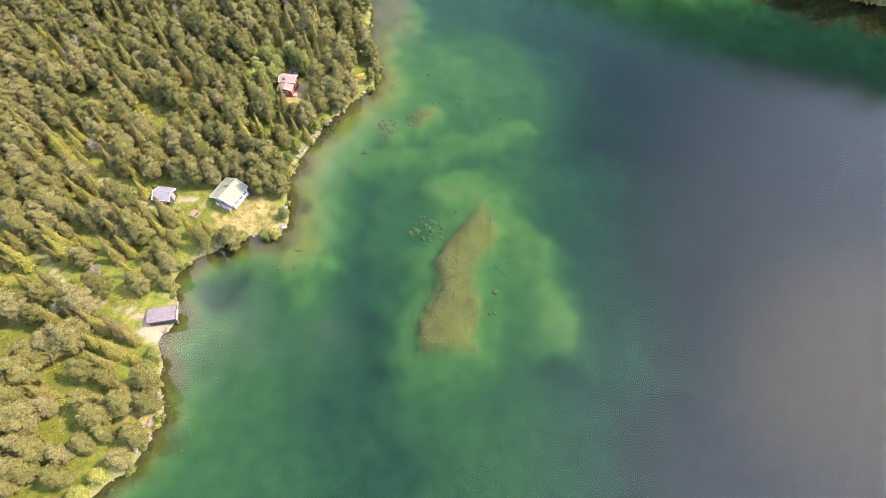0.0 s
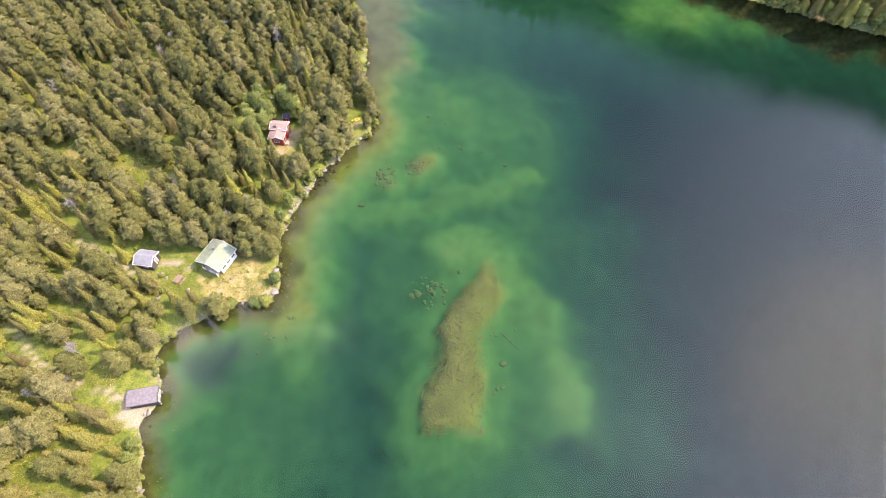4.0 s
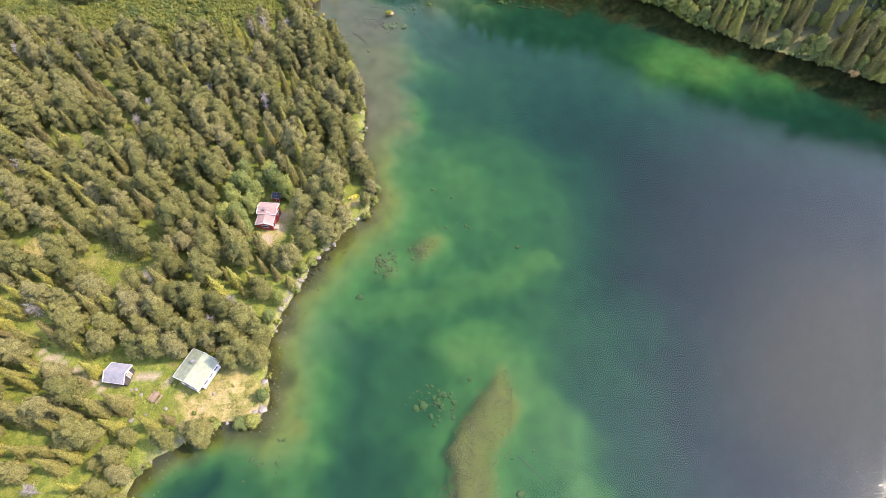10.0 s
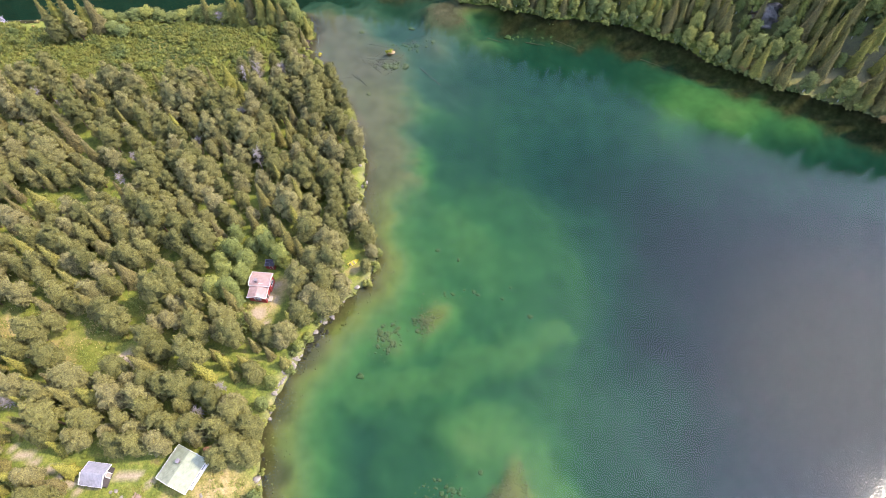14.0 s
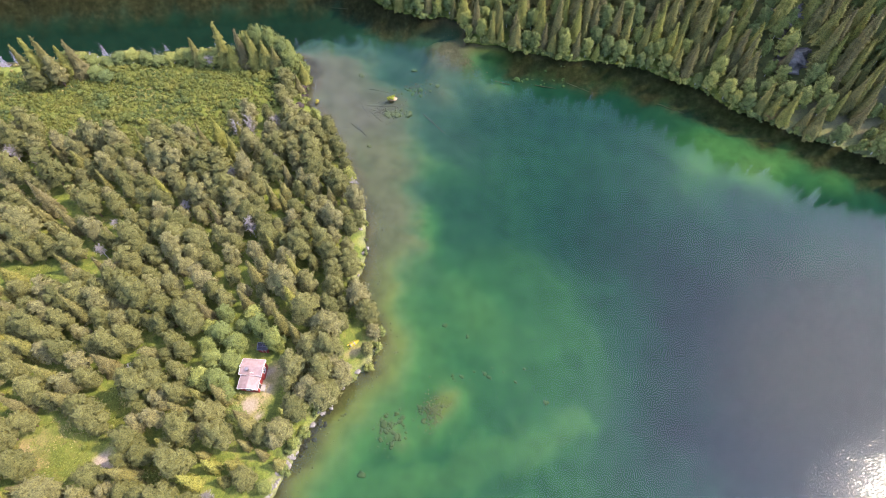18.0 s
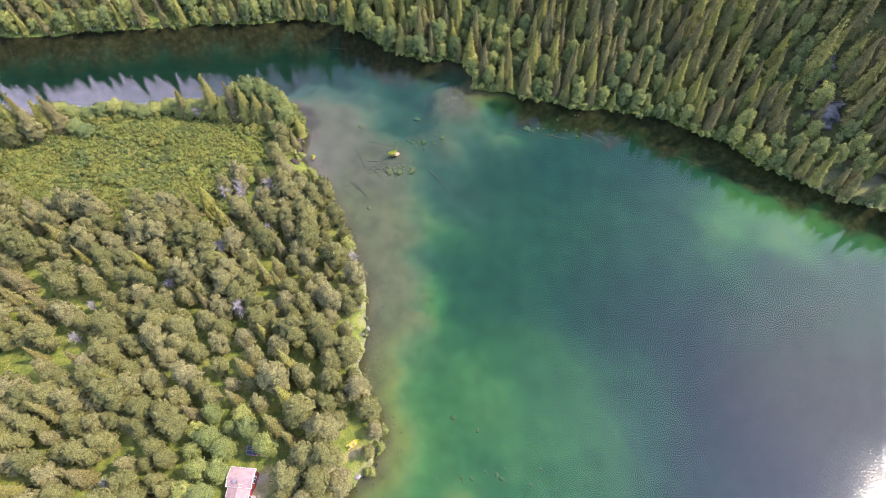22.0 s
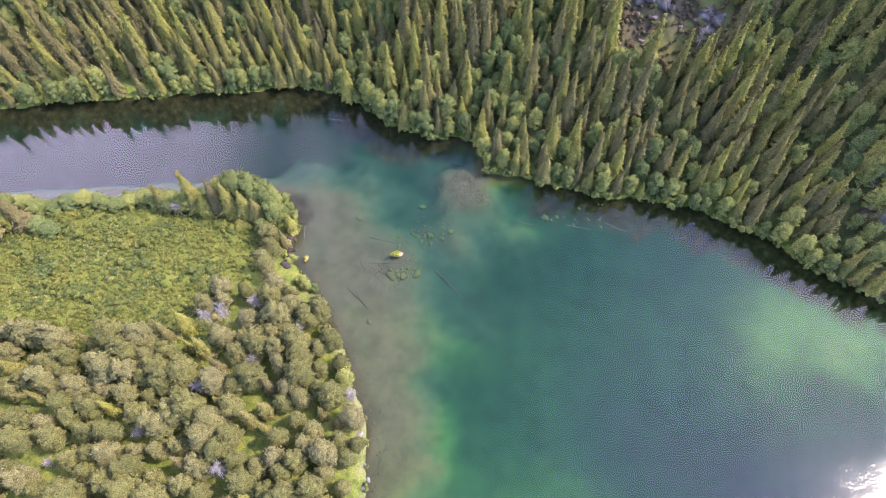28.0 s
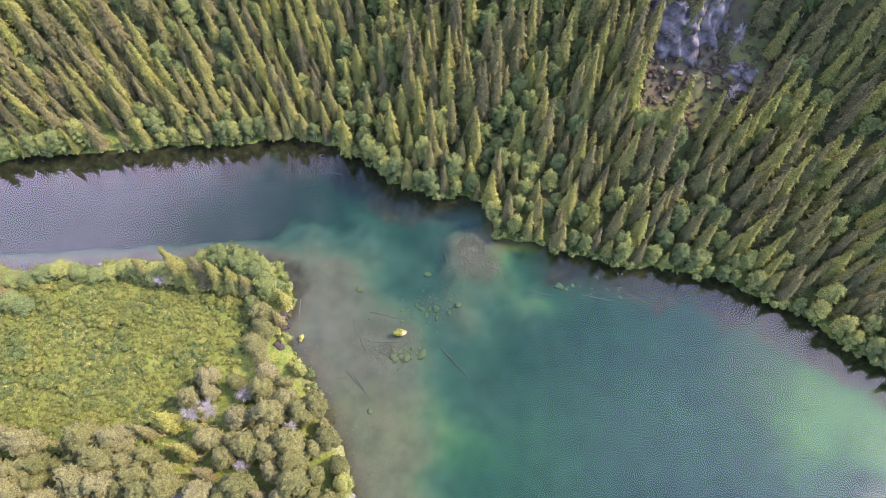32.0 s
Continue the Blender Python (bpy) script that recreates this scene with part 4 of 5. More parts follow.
for (x, y), z, dw, dn in zip(pts, tz, tdw, tdn):
    kind_name = belongs(x, y, dw, dn, rt)
    if kind_name:
        s = rt.uniform(0.62, 1.2) * (0.78 if kind_name == "spruce" and dw > 0 else 1.25 if kind_name == "far_spruce" else 1.1 if dn > 0 else 0.75 if kind_name == "dead_pine" else 1.0)
        edge = min(1.0, 0.85 + max(dw, dn) * 0.02) if kind_name != "spruce" else min(1.0, 0.7 + max(dw, dn) * 0.03)
        FOREST[kind_name].append((x, y, float(z), (s * (0.5 + 0.5 * edge), s * edge * rt.uniform(0.9, 1.12)), rt.uniform(0, 360), rt.randint(KINDS[kind_name][1]), max(dw, dn)))
for kind_name, x, y, w, tall in [("spruce", -120, 219, 1.2, 1.1), ("spruce", -117, 219.5, 1.25, 1.15), ("spruce", -114, 221.5, 1.15, 1.05), ("spruce", -111, 222, 1.2, 1.0), ("spruce", -123, 218, 1.15, 1.0), ("pine", -115.5, 217.5, 1.1, 1.0), ("pine", -121, 216, 1.1, 0.95),
                                ("spruce", -69, 226.5, 1.25, 1.2), ("spruce", -66, 224.5, 1.15, 0.85), ("spruce", -63, 225, 1.1, 0.95), ("birch", -62, 227.5, 1.3, 1.6), ("birch", -60, 229, 1.25, 1.45), ("birch", -58, 227, 1.35, 1.75), ("birch", -56, 229, 1.3, 1.55), ("birch", -54.5, 226.5, 1.3, 1.6), ("birch", -52.5, 228.5, 1.2, 1.35), ("birch", -51.5, 225.5, 1.25, 1.4),
                                ("birch", -50, 227, 1.1, 1.2), ("birch", -49.5, 224, 1.1, 1.15), ("birch", -48.5, 221.5, 1.2, 1.1),
                                ("spruce", -59.5, 224, 1.15, 0.95), ("spruce", -56, 223.5, 1.2, 1.0), ("spruce", -53, 222.5, 1.1, 0.85), ("spruce", -64, 226, 0.8, 0.8), ("birch", -72.5, 227, 1.3, 0.85), ("birch", -76, 227.5, 1.4, 0.8), ("dead_pine", -73.5, 225, 0.8, 0.7),
                                ("birch", -80, 228.6, 1.3, 0.75), ("birch", -83.5, 229.6, 1.2, 0.6), ("birch", -86.5, 228.8, 1.1, 0.5), ("birch", -90, 227.8, 1.2, 0.45), ("birch", -94.5, 228.5, 1.1, 0.55), ("birch", -98.5, 229.2, 1.3, 0.75), ("birch", -102, 228.2, 1.2, 0.6),
                                ("birch", -106, 227.2, 1.2, 0.5), ("birch", -109.5, 227, 1.3, 0.65), ("birch", -113.5, 228.4, 1.2, 0.6), ("birch", -118, 228.8, 1.2, 0.7), ("spruce", -78, 227.5, 1.1, 0.7), ("birch", -71, 229, 1.2, 0.8), ("birch", -68, 229.6, 1.1, 0.7), ("birch", -106.5, 221, 1.3, 0.55), ("birch", -103.5, 219.5, 1.2, 0.5),
                                ("pine", -44.8, 91.0, 1.15, 1.0), ("pine", -43, 95, 1.0, 0.95), ("pine", -48.5, 95.0, 1.1, 1.0), ("pine", -54.0, 95.5, 1.0, 0.9), ("pine", -46.8, 99, 1.0, 1.0), ("pine", -36.5, 127.5, 1.15, 0.9), ("pine", -29.5, 123.5, 1.2, 0.85), ("pine", -36, 119.8, 1.1, 0.85), ("pine", -41.8, 114.5, 0.9, 0.75),
                                ("pine", -38.2, 115.5, 1.0, 0.8), ("pine", -33, 123.5, 1.1, 0.9), ("pine", -27.5, 128.5, 0.95, 0.6), ("pine", -31.5, 135, 1.1, 0.85), ("pine", -30, 129, 1.0, 0.8), ("birch", -50, 129.5, 1.1, 0.8), ("birch", -50.5, 123, 1.0, 0.7), ("birch", -48, 118.5, 1.0, 0.6), ("birch", -46.5, 140, 1.0, 0.8), ("birch", -40.5, 147, 1.0, 1.1),
                                ("birch", -49.8, 133, 0.9, 0.9), ("pine", -52.5, 74.5, 1.1, 0.75), ("birch", -42.5, 77.5, 0.8, 0.4), ("birch", -45, 77, 0.8, 0.35), ("pine", -49.5, 216.5, 1.0, 0.8), ("pine", -48.5, 212.5, 0.95, 0.75), ("birch", -51.5, 219, 0.9, 0.7), ("pine", -49.5, 208.5, 1.0, 0.85)]:
    FOREST[kind_name].append((x, y, ground_z(x, y), (w, tall), rt.uniform(0, 360), rt.randint(KINDS[kind_name][1]), 0.0))
for kind_name, spots in FOREST.items():
    spots.sort(key=lambda q: q[6])
    single = 0 if kind_name == "far_spruce" else 300
    for q in spots[:single]:
        plant(kind_name, *q[:6])
    if len(spots) > single:
        wood(kind_name + "_forest", kind_name, [q[:6] for q in spots[single:]], "dense stand of " + KINDS[kind_name][5] + "s on the slopes", "forest")


# ---- undergrowth ----
def shrub_arrays(seed, size=0.27):
    r = np.random.RandomState(seed)
    s = Soup()
    for k in range(2):
        c = np.array([r.uniform(-0.4, 0.4), r.uniform(-0.4, 0.4), r.uniform(0.3, 0.7)])
        clump(s, r, c, r.uniform(0.5, 0.8), 0.9, 14, size, np.zeros(3))
    return s


SHRUBS = [shrub_arrays(500 + k) for k in range(5)]


def strewn(name, soups, spots, material, label, category):
    """Many small plants or stones of one kind, joined: x, y, z, size, height, turn."""
    vs, fs, tn, ws, n = [], [], [], [], 0
    for k, (x, y, z, size, tall, turn) in enumerate(spots):
        v, f, q = soups[k % len(soups)]
        co, si = math.cos(turn), math.sin(turn)
        vs.append(np.stack([(v[:, 0] * co - v[:, 1] * si) * size + x, (v[:, 0] * si + v[:, 1] * co) * size + y, v[:, 2] * tall + z], -1))
        ws.append(np.stack([q[:, 0] * co - q[:, 1] * si, q[:, 0] * si + q[:, 1] * co, q[:, 2]], -1))
        fs.append(f + n)
        tn.append(np.full(len(v), min(0.97, max(0.02, 0.5 + 0.3 * math.sin(x * 0.31 + 1.7 * math.sin(y * 0.23)) * math.sin(y * 0.37 + 1.3 * math.sin(x * 0.19)) + random.gauss(0, 0.15)))))
        n += len(v)
    me = raw_mesh(name, np.concatenate(vs), np.concatenate(fs), [material], tint=np.concatenate(tn), normals=np.concatenate(ws))
    tagged(new(name, me), label, category, kind="stuff")


ru = np.random.RandomState(12)
sx, sy = ru.uniform(-165, 165, 19000), ru.uniform(0, 330, 19000)
sx[:8000], sy[:8000] = ru.uniform(-150, -48, 8000), ru.uniform(184, 229, 8000)
sz, sd, sdw, sdn = terrain(sx, sy)
sm, ss = cover(sx, sy)
in_mead = signed(sx, sy, MEADOW)
home = np.min([np.hypot(sx - a, sy - b) - c * 0.8 for a, b, c in CLEAR], 0)
want = np.where(in_mead > -3, 0.9, np.where(sdw > 0, 0.10 + 0.3 * (sm > 0.3), 0.12))
pick = (sd > 0.2) & (ss < 0.2) & (home > 0) & (ru.uniform(size=19000) < want)
low_spots, mead_spots = [], []
for i in np.nonzero(pick)[0]:
    s = ru.uniform(0.5, 1.3)
    if in_mead[i] > -3:
        s = (0.38 + 0.55 * ru.uniform() ** 2) * (1.9 if waves(sx[i:i + 1], sy[i:i + 1], 16, 51)[0] > 0.75 else 1.0)
    (mead_spots if in_mead[i] > -3 else low_spots).append((sx[i], sy[i], float(sz[i]), s, s * ru.uniform(0.8, 1.2), ru.uniform(0, 6.3)))
shrub_sets = [q.arrays() for q in SHRUBS]
strewn("meadow_shrubs", shrub_sets, mead_spots, M_SHRUB, "low green and yellow-green shrubs covering the wet meadow", "shrubs")
strewn("undergrowth", shrub_sets, low_spots, M_GRASS, "low green undergrowth between the trees", "undergrowth")

# brown heather and dwarf birch below the rock face
M_HEATH = leafy("heather", (0.085, 0.055, 0.04), (0.11, 0.075, 0.045), (0.12, 0.11, 0.045), 0.1, False)
heath_spots = []
for _ in range(420):
    a, q = ru.uniform(0, math.tau), math.sqrt(ru.uniform())
    x, y = 51 + 20 * q * math.cos(a), 265 + 10 * q * math.sin(a)
    heath_spots.append((x, y, ground_z(x, y), ru.uniform(0.5, 1.1), ru.uniform(0.4, 0.9), ru.uniform(0, 6.3)))
strewn("heather", shrub_sets, heath_spots, M_HEATH, "brown heather and dwarf birch below the rock face", "heather")

# tall grass on the meadow and in the glades
gs = Soup()
tufts(gs, ru, ru.normal(0, 0.3, (7, 3)) * np.array([1, 1, 0.2]) + (0, 0, 0.15), np.tile((0, 0, 1.0), (7, 1)), 0.22, 0.9)
px_, py_ = ru.uniform(-150, -20, 26000), ru.uniform(5, 235, 26000)
pz_, pd_, _, _ = terrain(px_, py_)
pm_, ps_ = cover(px_, py_)
ok = np.nonzero((pd_ > 0.5) & (pm_ > 0.35) & (ps_ < 0.25))[0]
strewn("grass", [gs.arrays()], [(px_[i], py_[i], float(pz_[i]), 1.2, 1.0, ru.uniform(0, 6)) for i in ok], M_GRASS, "rough yellow-green grass in the clearings", "grass")


# bushes hanging over the water's edge
bush_meshes = []
for k in range(5):
    r_ = np.random.RandomState(700 + k)
    q = Soup()
    for j in range(6):
        c = np.array([r_.uniform(-0.9, 0.9), r_.uniform(-0.9, 0.9), r_.uniform(0.5, 1.9)])
        clump(q, r_, c, r_.uniform(0.55, 0.85), 0.9, 42, 0.2, np.zeros(3))
    bush_meshes.append(q)
BUSH_M = [(q.mesh("bush_leaves", M_BIRCH), q.arrays()) for q in bush_meshes]
bush_spots = []
for x, y in along([p for p in NORTH if -140 < p[0] < 150], 2.0) + along([p for p in WEST if p[1] > 175 and p[0] > -140], 2.4) + along([p for p in WEST if 5 < p[1] < 176], 4.2):
    x, y = x + ru.uniform(-0.9, 0.9), y + ru.uniform(-0.9, 0.9)
    if min(math.hypot(x - a, y - b) - c for a, b, c in CLEAR) < 0:
        continue
    z = ground_z(x, y)
    if z > -0.5:
        bush_spots.append((x, y, max(z, 0.0)))
for k, (x, y, z) in enumerate(bush_spots[:300]):
    e = tagged(new("shore_bush"), "leafy light green bush hanging over the lake's edge", "bush", group="bushes along the shore")
    s = ru.uniform(0.35, 1.15)
    e.matrix_basis = pose(x, y, z - 0.1, 0, 0, ru.uniform(0, 360)) @ Matrix.Diagonal((s, s, s * ru.uniform(0.8, 1.2), 1))
    part("foliage", BUSH_M[k % 5][0], None, e)


# ---- stones and sunken wood ----
def stone_soup(seed, flat=0.6):
    r = np.random.RandomState(seed)
    s = Soup()
    v = ICO_V2 * (lobes(r, ICO_V2, 0.3, 2.2) + r.uniform(-0.15, 0.15, len(ICO_V2)))[:, None] * np.array([r.uniform(0.8, 1.5), r.uniform(0.6, 1.0), flat * r.uniform(0.7, 1.2)])
    v[:, 2] = np.minimum(v[:, 2], flat * r.uniform(0.45, 0.8))
    s.add(v, ICO_F2, v)
    return s


bm = bmesh.new()
bmesh.ops.create_icosphere(bm, subdivisions=2, radius=1)
bm.verts.ensure_lookup_table()
ICO_V2 = np.array([v.co[:] for v in bm.verts])
ICO_F2 = np.array([[v.index for v in f.verts] for f in bm.faces])
bm.free()
STONES = [stone_soup(800 + k, 0.5) for k in range(10)]
BED_STONE_M = [q.mesh("boulder", M_STONE, False) for q in STONES]
SHORE_STONE_M = [q.mesh("boulder", M_ROCK, False) for q in STONES]


def boulder(name, meshes, x, y, size, label, group, sink=0.25, z=None):
    z = ground_z(x, y) if z is None else z
    ob = new(name, meshes[ru.randint(len(meshes))])
    ob.matrix_basis = pose(x, y, z + size * (0.6 - sink) * 0.5, ru.uniform(-12, 12), ru.uniform(-12, 12), ru.uniform(0, 360)) @ Matrix.Diagonal((size, size, size, 1))
    return tagged(ob, label, "boulder", group=group)


def heap(cx, cy, rx, ry, count, lo, hi):
    for _ in range(count):
        boulder("sunken_boulder", BED_STONE_M, cx + rx * ru.normal(0, 0.5), cy + ry * ru.normal(0, 0.5), lo + (hi - lo) * ru.uniform() ** 2.5, "boulder on the lake bed, coloured green as if through water", "boulders on the lake bed")


heap(-4.5, 82.5, 6.0, 4.2, 80, 0.16, 0.6)
heap(-16.5, 116.5, 3.6, 4.4, 80, 0.16, 0.6)
heap(-9.5, 120.5, 2.4, 2.6, 26, 0.2, 0.5)
heap(2, 128, 6, 3, 20, 0.15, 0.45)
heap(12.5, 57, 2.5, 2, 9, 0.2, 0.55)
heap(16, 72, 4, 6, 10, 0.2, 0.4)
heap(-17.5, 208, 5.0, 1.6, 26, 0.3, 0.8)
heap(-12, 220, 9, 4, 34, 0.2, 0.7)
heap(30, 225, 8, 2.5, 16, 0.25, 0.8)
heap(-40, 70, 9, 5, 16, 0.15, 0.45)
for x, y, s in [(13, 63, 1.0), (-17.2, 207.2, 1.1), (-14, 208, 1.2), (-19.7, 207, 0.8), (-5.1, 220.4, 0.9), (-12.3, 230, 0.8), (-24.9, 195.5, 0.6), (-22.5, 108, 0.8), (-18.3, 117.9, 0.9), (-7, 81.5, 0.9), (-8.6, 81, 0.8),
                (-4.5, 141, 0.6), (0.6, 138, 0.5), (13.3, 130, 0.45), (11, 127, 0.4), (17.3, 122.3, 0.6), (3.5, 87, 0.6), (20.5, 226.5, 1.0), (-28.8, 224.7, 0.8)]:
    boulder("sunken_boulder", BED_STONE_M, x, y, s, "large boulder on the lake bed, coloured green as if through water", "boulders on the lake bed")

# gravel on the bar, the second shoal and the spit
bm = bmesh.new()
bmesh.ops.create_icosphere(bm, subdivisions=1, radius=1)
bm.free()
PEBBLES = []
for k in range(4):
    r_ = np.random.RandomState(950 + k)
    v = ICO_V * (1 + r_.uniform(-0.25, 0.2, (len(ICO_V), 1))) * np.array([1.15, 0.85, 0.55])
    PEBBLES.append((v, ICO_F, v / np.linalg.norm(v, axis=1)[:, None]))
cand = []
gx_, gy_ = ru.uniform(-8, 16, 15000), ru.uniform(46, 90, 15000)
kk = signed(gx_, gy_, BAR) + 0.8 * waves(gx_, gy_, 6, 61)
for x, y, k in zip(gx_, gy_, kk):
    if k > -0.6 and ru.uniform() < (1.0 if x < 2.5 + (y - 66) * 0.2 else 0.35) * (0.5 + 0.5 * (waves(np.array([x]), np.array([y]), 9, 62)[0] > -0.1)):
        cand.append((x, y, ru.uniform(0.09, 0.22)))
for cx, cy, rr, cnt in [(-7.5, 120.5, 3.6, 260), (-1, 235, 7.5, 900), (4, 230, 6, 250), (-12, 221, 9, 250), (-22, 209, 7, 260), (-22, 134, 4, 80)]:
    for _ in range(cnt):
        a = ru.uniform(0, math.tau)
        q = rr * abs(ru.normal(0, 0.55)) * (1 + 0.35 * math.sin(2 * a + cx) + 0.2 * math.sin(5 * a))
        cand.append((cx + q * math.cos(a), cy + q * math.sin(a), ru.uniform(0.1, 0.26)))
for x, y in along([p for p in WEST if 5 < p[1] < 215], 0.45):
    cand.append((x + ru.uniform(0.5, 5.5), y + ru.uniform(-2.5, 1.0), ru.uniform(0.1, 0.3)))
cz = terrain(np.array([q[0] for q in cand]), np.array([q[1] for q in cand]))[0]
laid = [(x, y, float(z) + 0.03, s, s, ru.uniform(0, 6.3)) for (x, y, s), z in zip(cand, cz) if z < 0.1]
strewn("lake_gravel", PEBBLES, [q for q in laid if q[1] < 150], plain("olive_gravel", (0.45, 0.43, 0.2), 0.95, 0, 0.9, 0.4), "olive-brown stones and gravel on the shoals", "gravel")
strewn("channel_gravel", PEBBLES, [q for q in laid if q[1] >= 150], plain("grey_brown_gravel", (0.42, 0.365, 0.26), 0.95, 0, 0.9, 0.45), "grey-brown stones and gravel where the channel runs out", "gravel")

# pale rocks along the water
for x, y in along([p for p in WEST if 5 < p[1] < 200 and p[0] > -75], 1.5):
    if ru.uniform() < 0.62:
        x, y = x + ru.uniform(-1.2, 0.9), y + ru.uniform(-0.8, 0.8)
        boulder("shore_rock", SHORE_STONE_M, x, y, ru.uniform(0.2, 0.62), "pale weathered rock at the water's edge", "rocks along the shore")
for x, y, s in [(-61.5, 30, 0.8), (-62.5, 33, 0.7), (-61, 27, 0.8), (-63, 25, 0.7), (-62.5, 28, 0.5), (-63.5, 31, 0.45), (-61, 33.5, 0.5), (-64.5, 23.5, 0.6), (-41.5, 86, 0.8), (-41, 80, 0.9),
                (-68.6, 83.7, 0.4), (-67.7, 83.9, 0.35), (-66.4, 82.7, 0.45), (-60.9, 79.9, 0.5), (-67.4, 77.5, 0.5), (-64.6, 78.6, 0.4), (-51.5, 83, 0.45)]:
    boulder("shore_rock", SHORE_STONE_M, x, y, s, "large pale rock with flat faces near the shore", "rocks along the shore")


# rubble bank below the red cabin
for _ in range(70):
    k = ru.uniform()
    boulder("shore_rock", SHORE_STONE_M, -40.0 + 10.5 * k + ru.normal(0, 0.5), 105 + 16.5 * k + ru.normal(0, 0.5), ru.uniform(0.2, 0.55), "pale angular rock in the rubble bank at the water", "rocks along the shore")


PEAT_M = [q.mesh("clod", M_PEAT, False) for q in STONES]
for k in range(16):
    boulder("peat_clod", PEAT_M, -45.4 + ru.uniform(-0.9, 1.0), 209.5 + 0.6 * k + ru.uniform(-0.4, 0.4), ru.uniform(0.5, 0.95), "dark clod of peat and roots on the washed-out bank", "peat clods on the bank")


def log(p0, p1, rad, label="waterlogged grey-green trunk lying on the lake bed", material=None):
    """A trunk with a broken end and stubs of branches, lying on the bed."""
    s = Soup()
    ln = math.hypot(p1[0] - p0[0], p1[1] - p0[1])
    z0, z1 = ground_z(*p0) + rad, ground_z(*p1) + rad
    n = max(3, int(ln / 1.2))
    bend = [0.006 * ln * math.sin(k * 1.7 + p0[0]) for k in range(n + 1)]
    for k in range(n):
        a, b = k / n, (k + 1) / n
        stick(s, (a * ln, bend[k] * (k > 0), 0), (b * ln, bend[k + 1] * (k + 1 < n), 0), rad * (1 - 0.55 * a), rad * (1 - 0.55 * b), 7)
    for k in range(3):
        a = ru.uniform(0.3, 0.95)
        stick(s, (a * ln, 0, 0), (a * ln + 0.35, ru.choice([-1, 1]) * ru.uniform(0.4, 1.0), 0.15), rad * 0.3, rad * 0.1, 4)
    e = tagged(new("sunken_log"), label, "log", group="sunken logs")
    e.matrix_basis = Matrix.Translation((p0[0], p0[1], z0)) @ Matrix.Rotation(math.atan2(p1[1] - p0[1], p1[0] - p0[0]), 4, "Z") @ Matrix.Rotation(-math.atan2(z1 - z0, ln), 4, "Y")
    part("trunk", s.mesh("log_trunk", material or M_LOG), None, e)


M_PALELOG = plain("bleached_sunken_wood", (0.44, 0.43, 0.34), 0.9, 0, 4, 0.3)
for p0, p1, rad in [((-25.9, 218.9), (-19.3, 217.1), 0.2), ((-28.1, 212.9), (-26.3, 208.5), 0.15), ((-25.5, 209.3), (-21.4, 204.7), 0.13), ((-30.6, 204.6), (-25.4, 198.8), 0.16), ((-29, 203.9), (-25.9, 199.4), 0.13),
                    ((-9.5, 210.7), (-2.9, 203.3), 0.18), ((-8, 235.4), (-7.1, 230.5), 0.2), ((26, 224.1), (32.5, 222.4), 0.2), ((13.1, 224.4), (18.5, 223.8), 0.2), ((-32.9, 215.3), (-31.7, 211.9), 0.12), ((-29.8, 217.4), (-28.5, 211.8), 0.12),
                    ((-30.5, 203.2), (-33.5, 202.6), 0.1), ((12.9, 70.7), (18.3, 65.2), 0.13), ((1, 81.7), (-2.2, 77.9), 0.1), ((-24, 141), (-21, 147), 0.12), ((-22, 163), (-20, 168), 0.12), ((36, 224), (43, 221), 0.16), ((63, 214.5), (70, 210), 0.17), ((-36, 262), (-42, 264), 0.2)]:
    log(p0, p1, rad * 0.72)
log((-25.8, 211.3), (-17.5, 211.0), 0.13, "bleached pale trunk lying in the shallows beside the islet", M_PALELOG)
log((-42.3, 222), (-42.3, 217), 0.15, "bleached pale trunk lying along the bank", M_PALELOG)


def islet(x, y, size, turn, leaves, label):
    """A rock that breaks the surface, with moss and a small bush on it."""
    e = tagged(new("islet"), label, "rock", group="rocks in the lake")
    e.matrix_basis = pose(x, y, 0, 0, 0, turn)
    q = Soup()
    v = ICO_V2 * (1 + 0.14 * np.sin(ICO_V2 @ np.array([[3.1], [4.2], [2.2]]) * 2)) * np.array([1.5, 0.85, 0.75]) * size
    q.add(v, ICO_F2, v)
    part("rock", q.mesh("islet_rock", plain("rosy_rock", (0.3, 0.2, 0.12), 0.85, 0, 2, 0.35, 0.5)), None, e)
    r_ = np.random.RandomState(77)
    q = Soup()
    for k in range(leaves):
        c = np.array([r_.uniform(-1.5, 0.7), r_.uniform(-0.6, 0.6), r_.uniform(0.45, 1.0)]) * size
        clump(q, r_, c, r_.uniform(0.25, 0.5) * size, 0.8, 34, 0.13, np.zeros(3))
    part("moss_and_bush", q.mesh("islet_green", M_MOSS), None, e, "yellow-green bush and moss")


islet(-18.6, 212.9, 0.95, 4, 14, "small brown rock with a yellow-green bush in the shallows")
islet(-41.0, 212.2, 0.6, 75, 6, "narrow rock with yellow moss beside the bank")


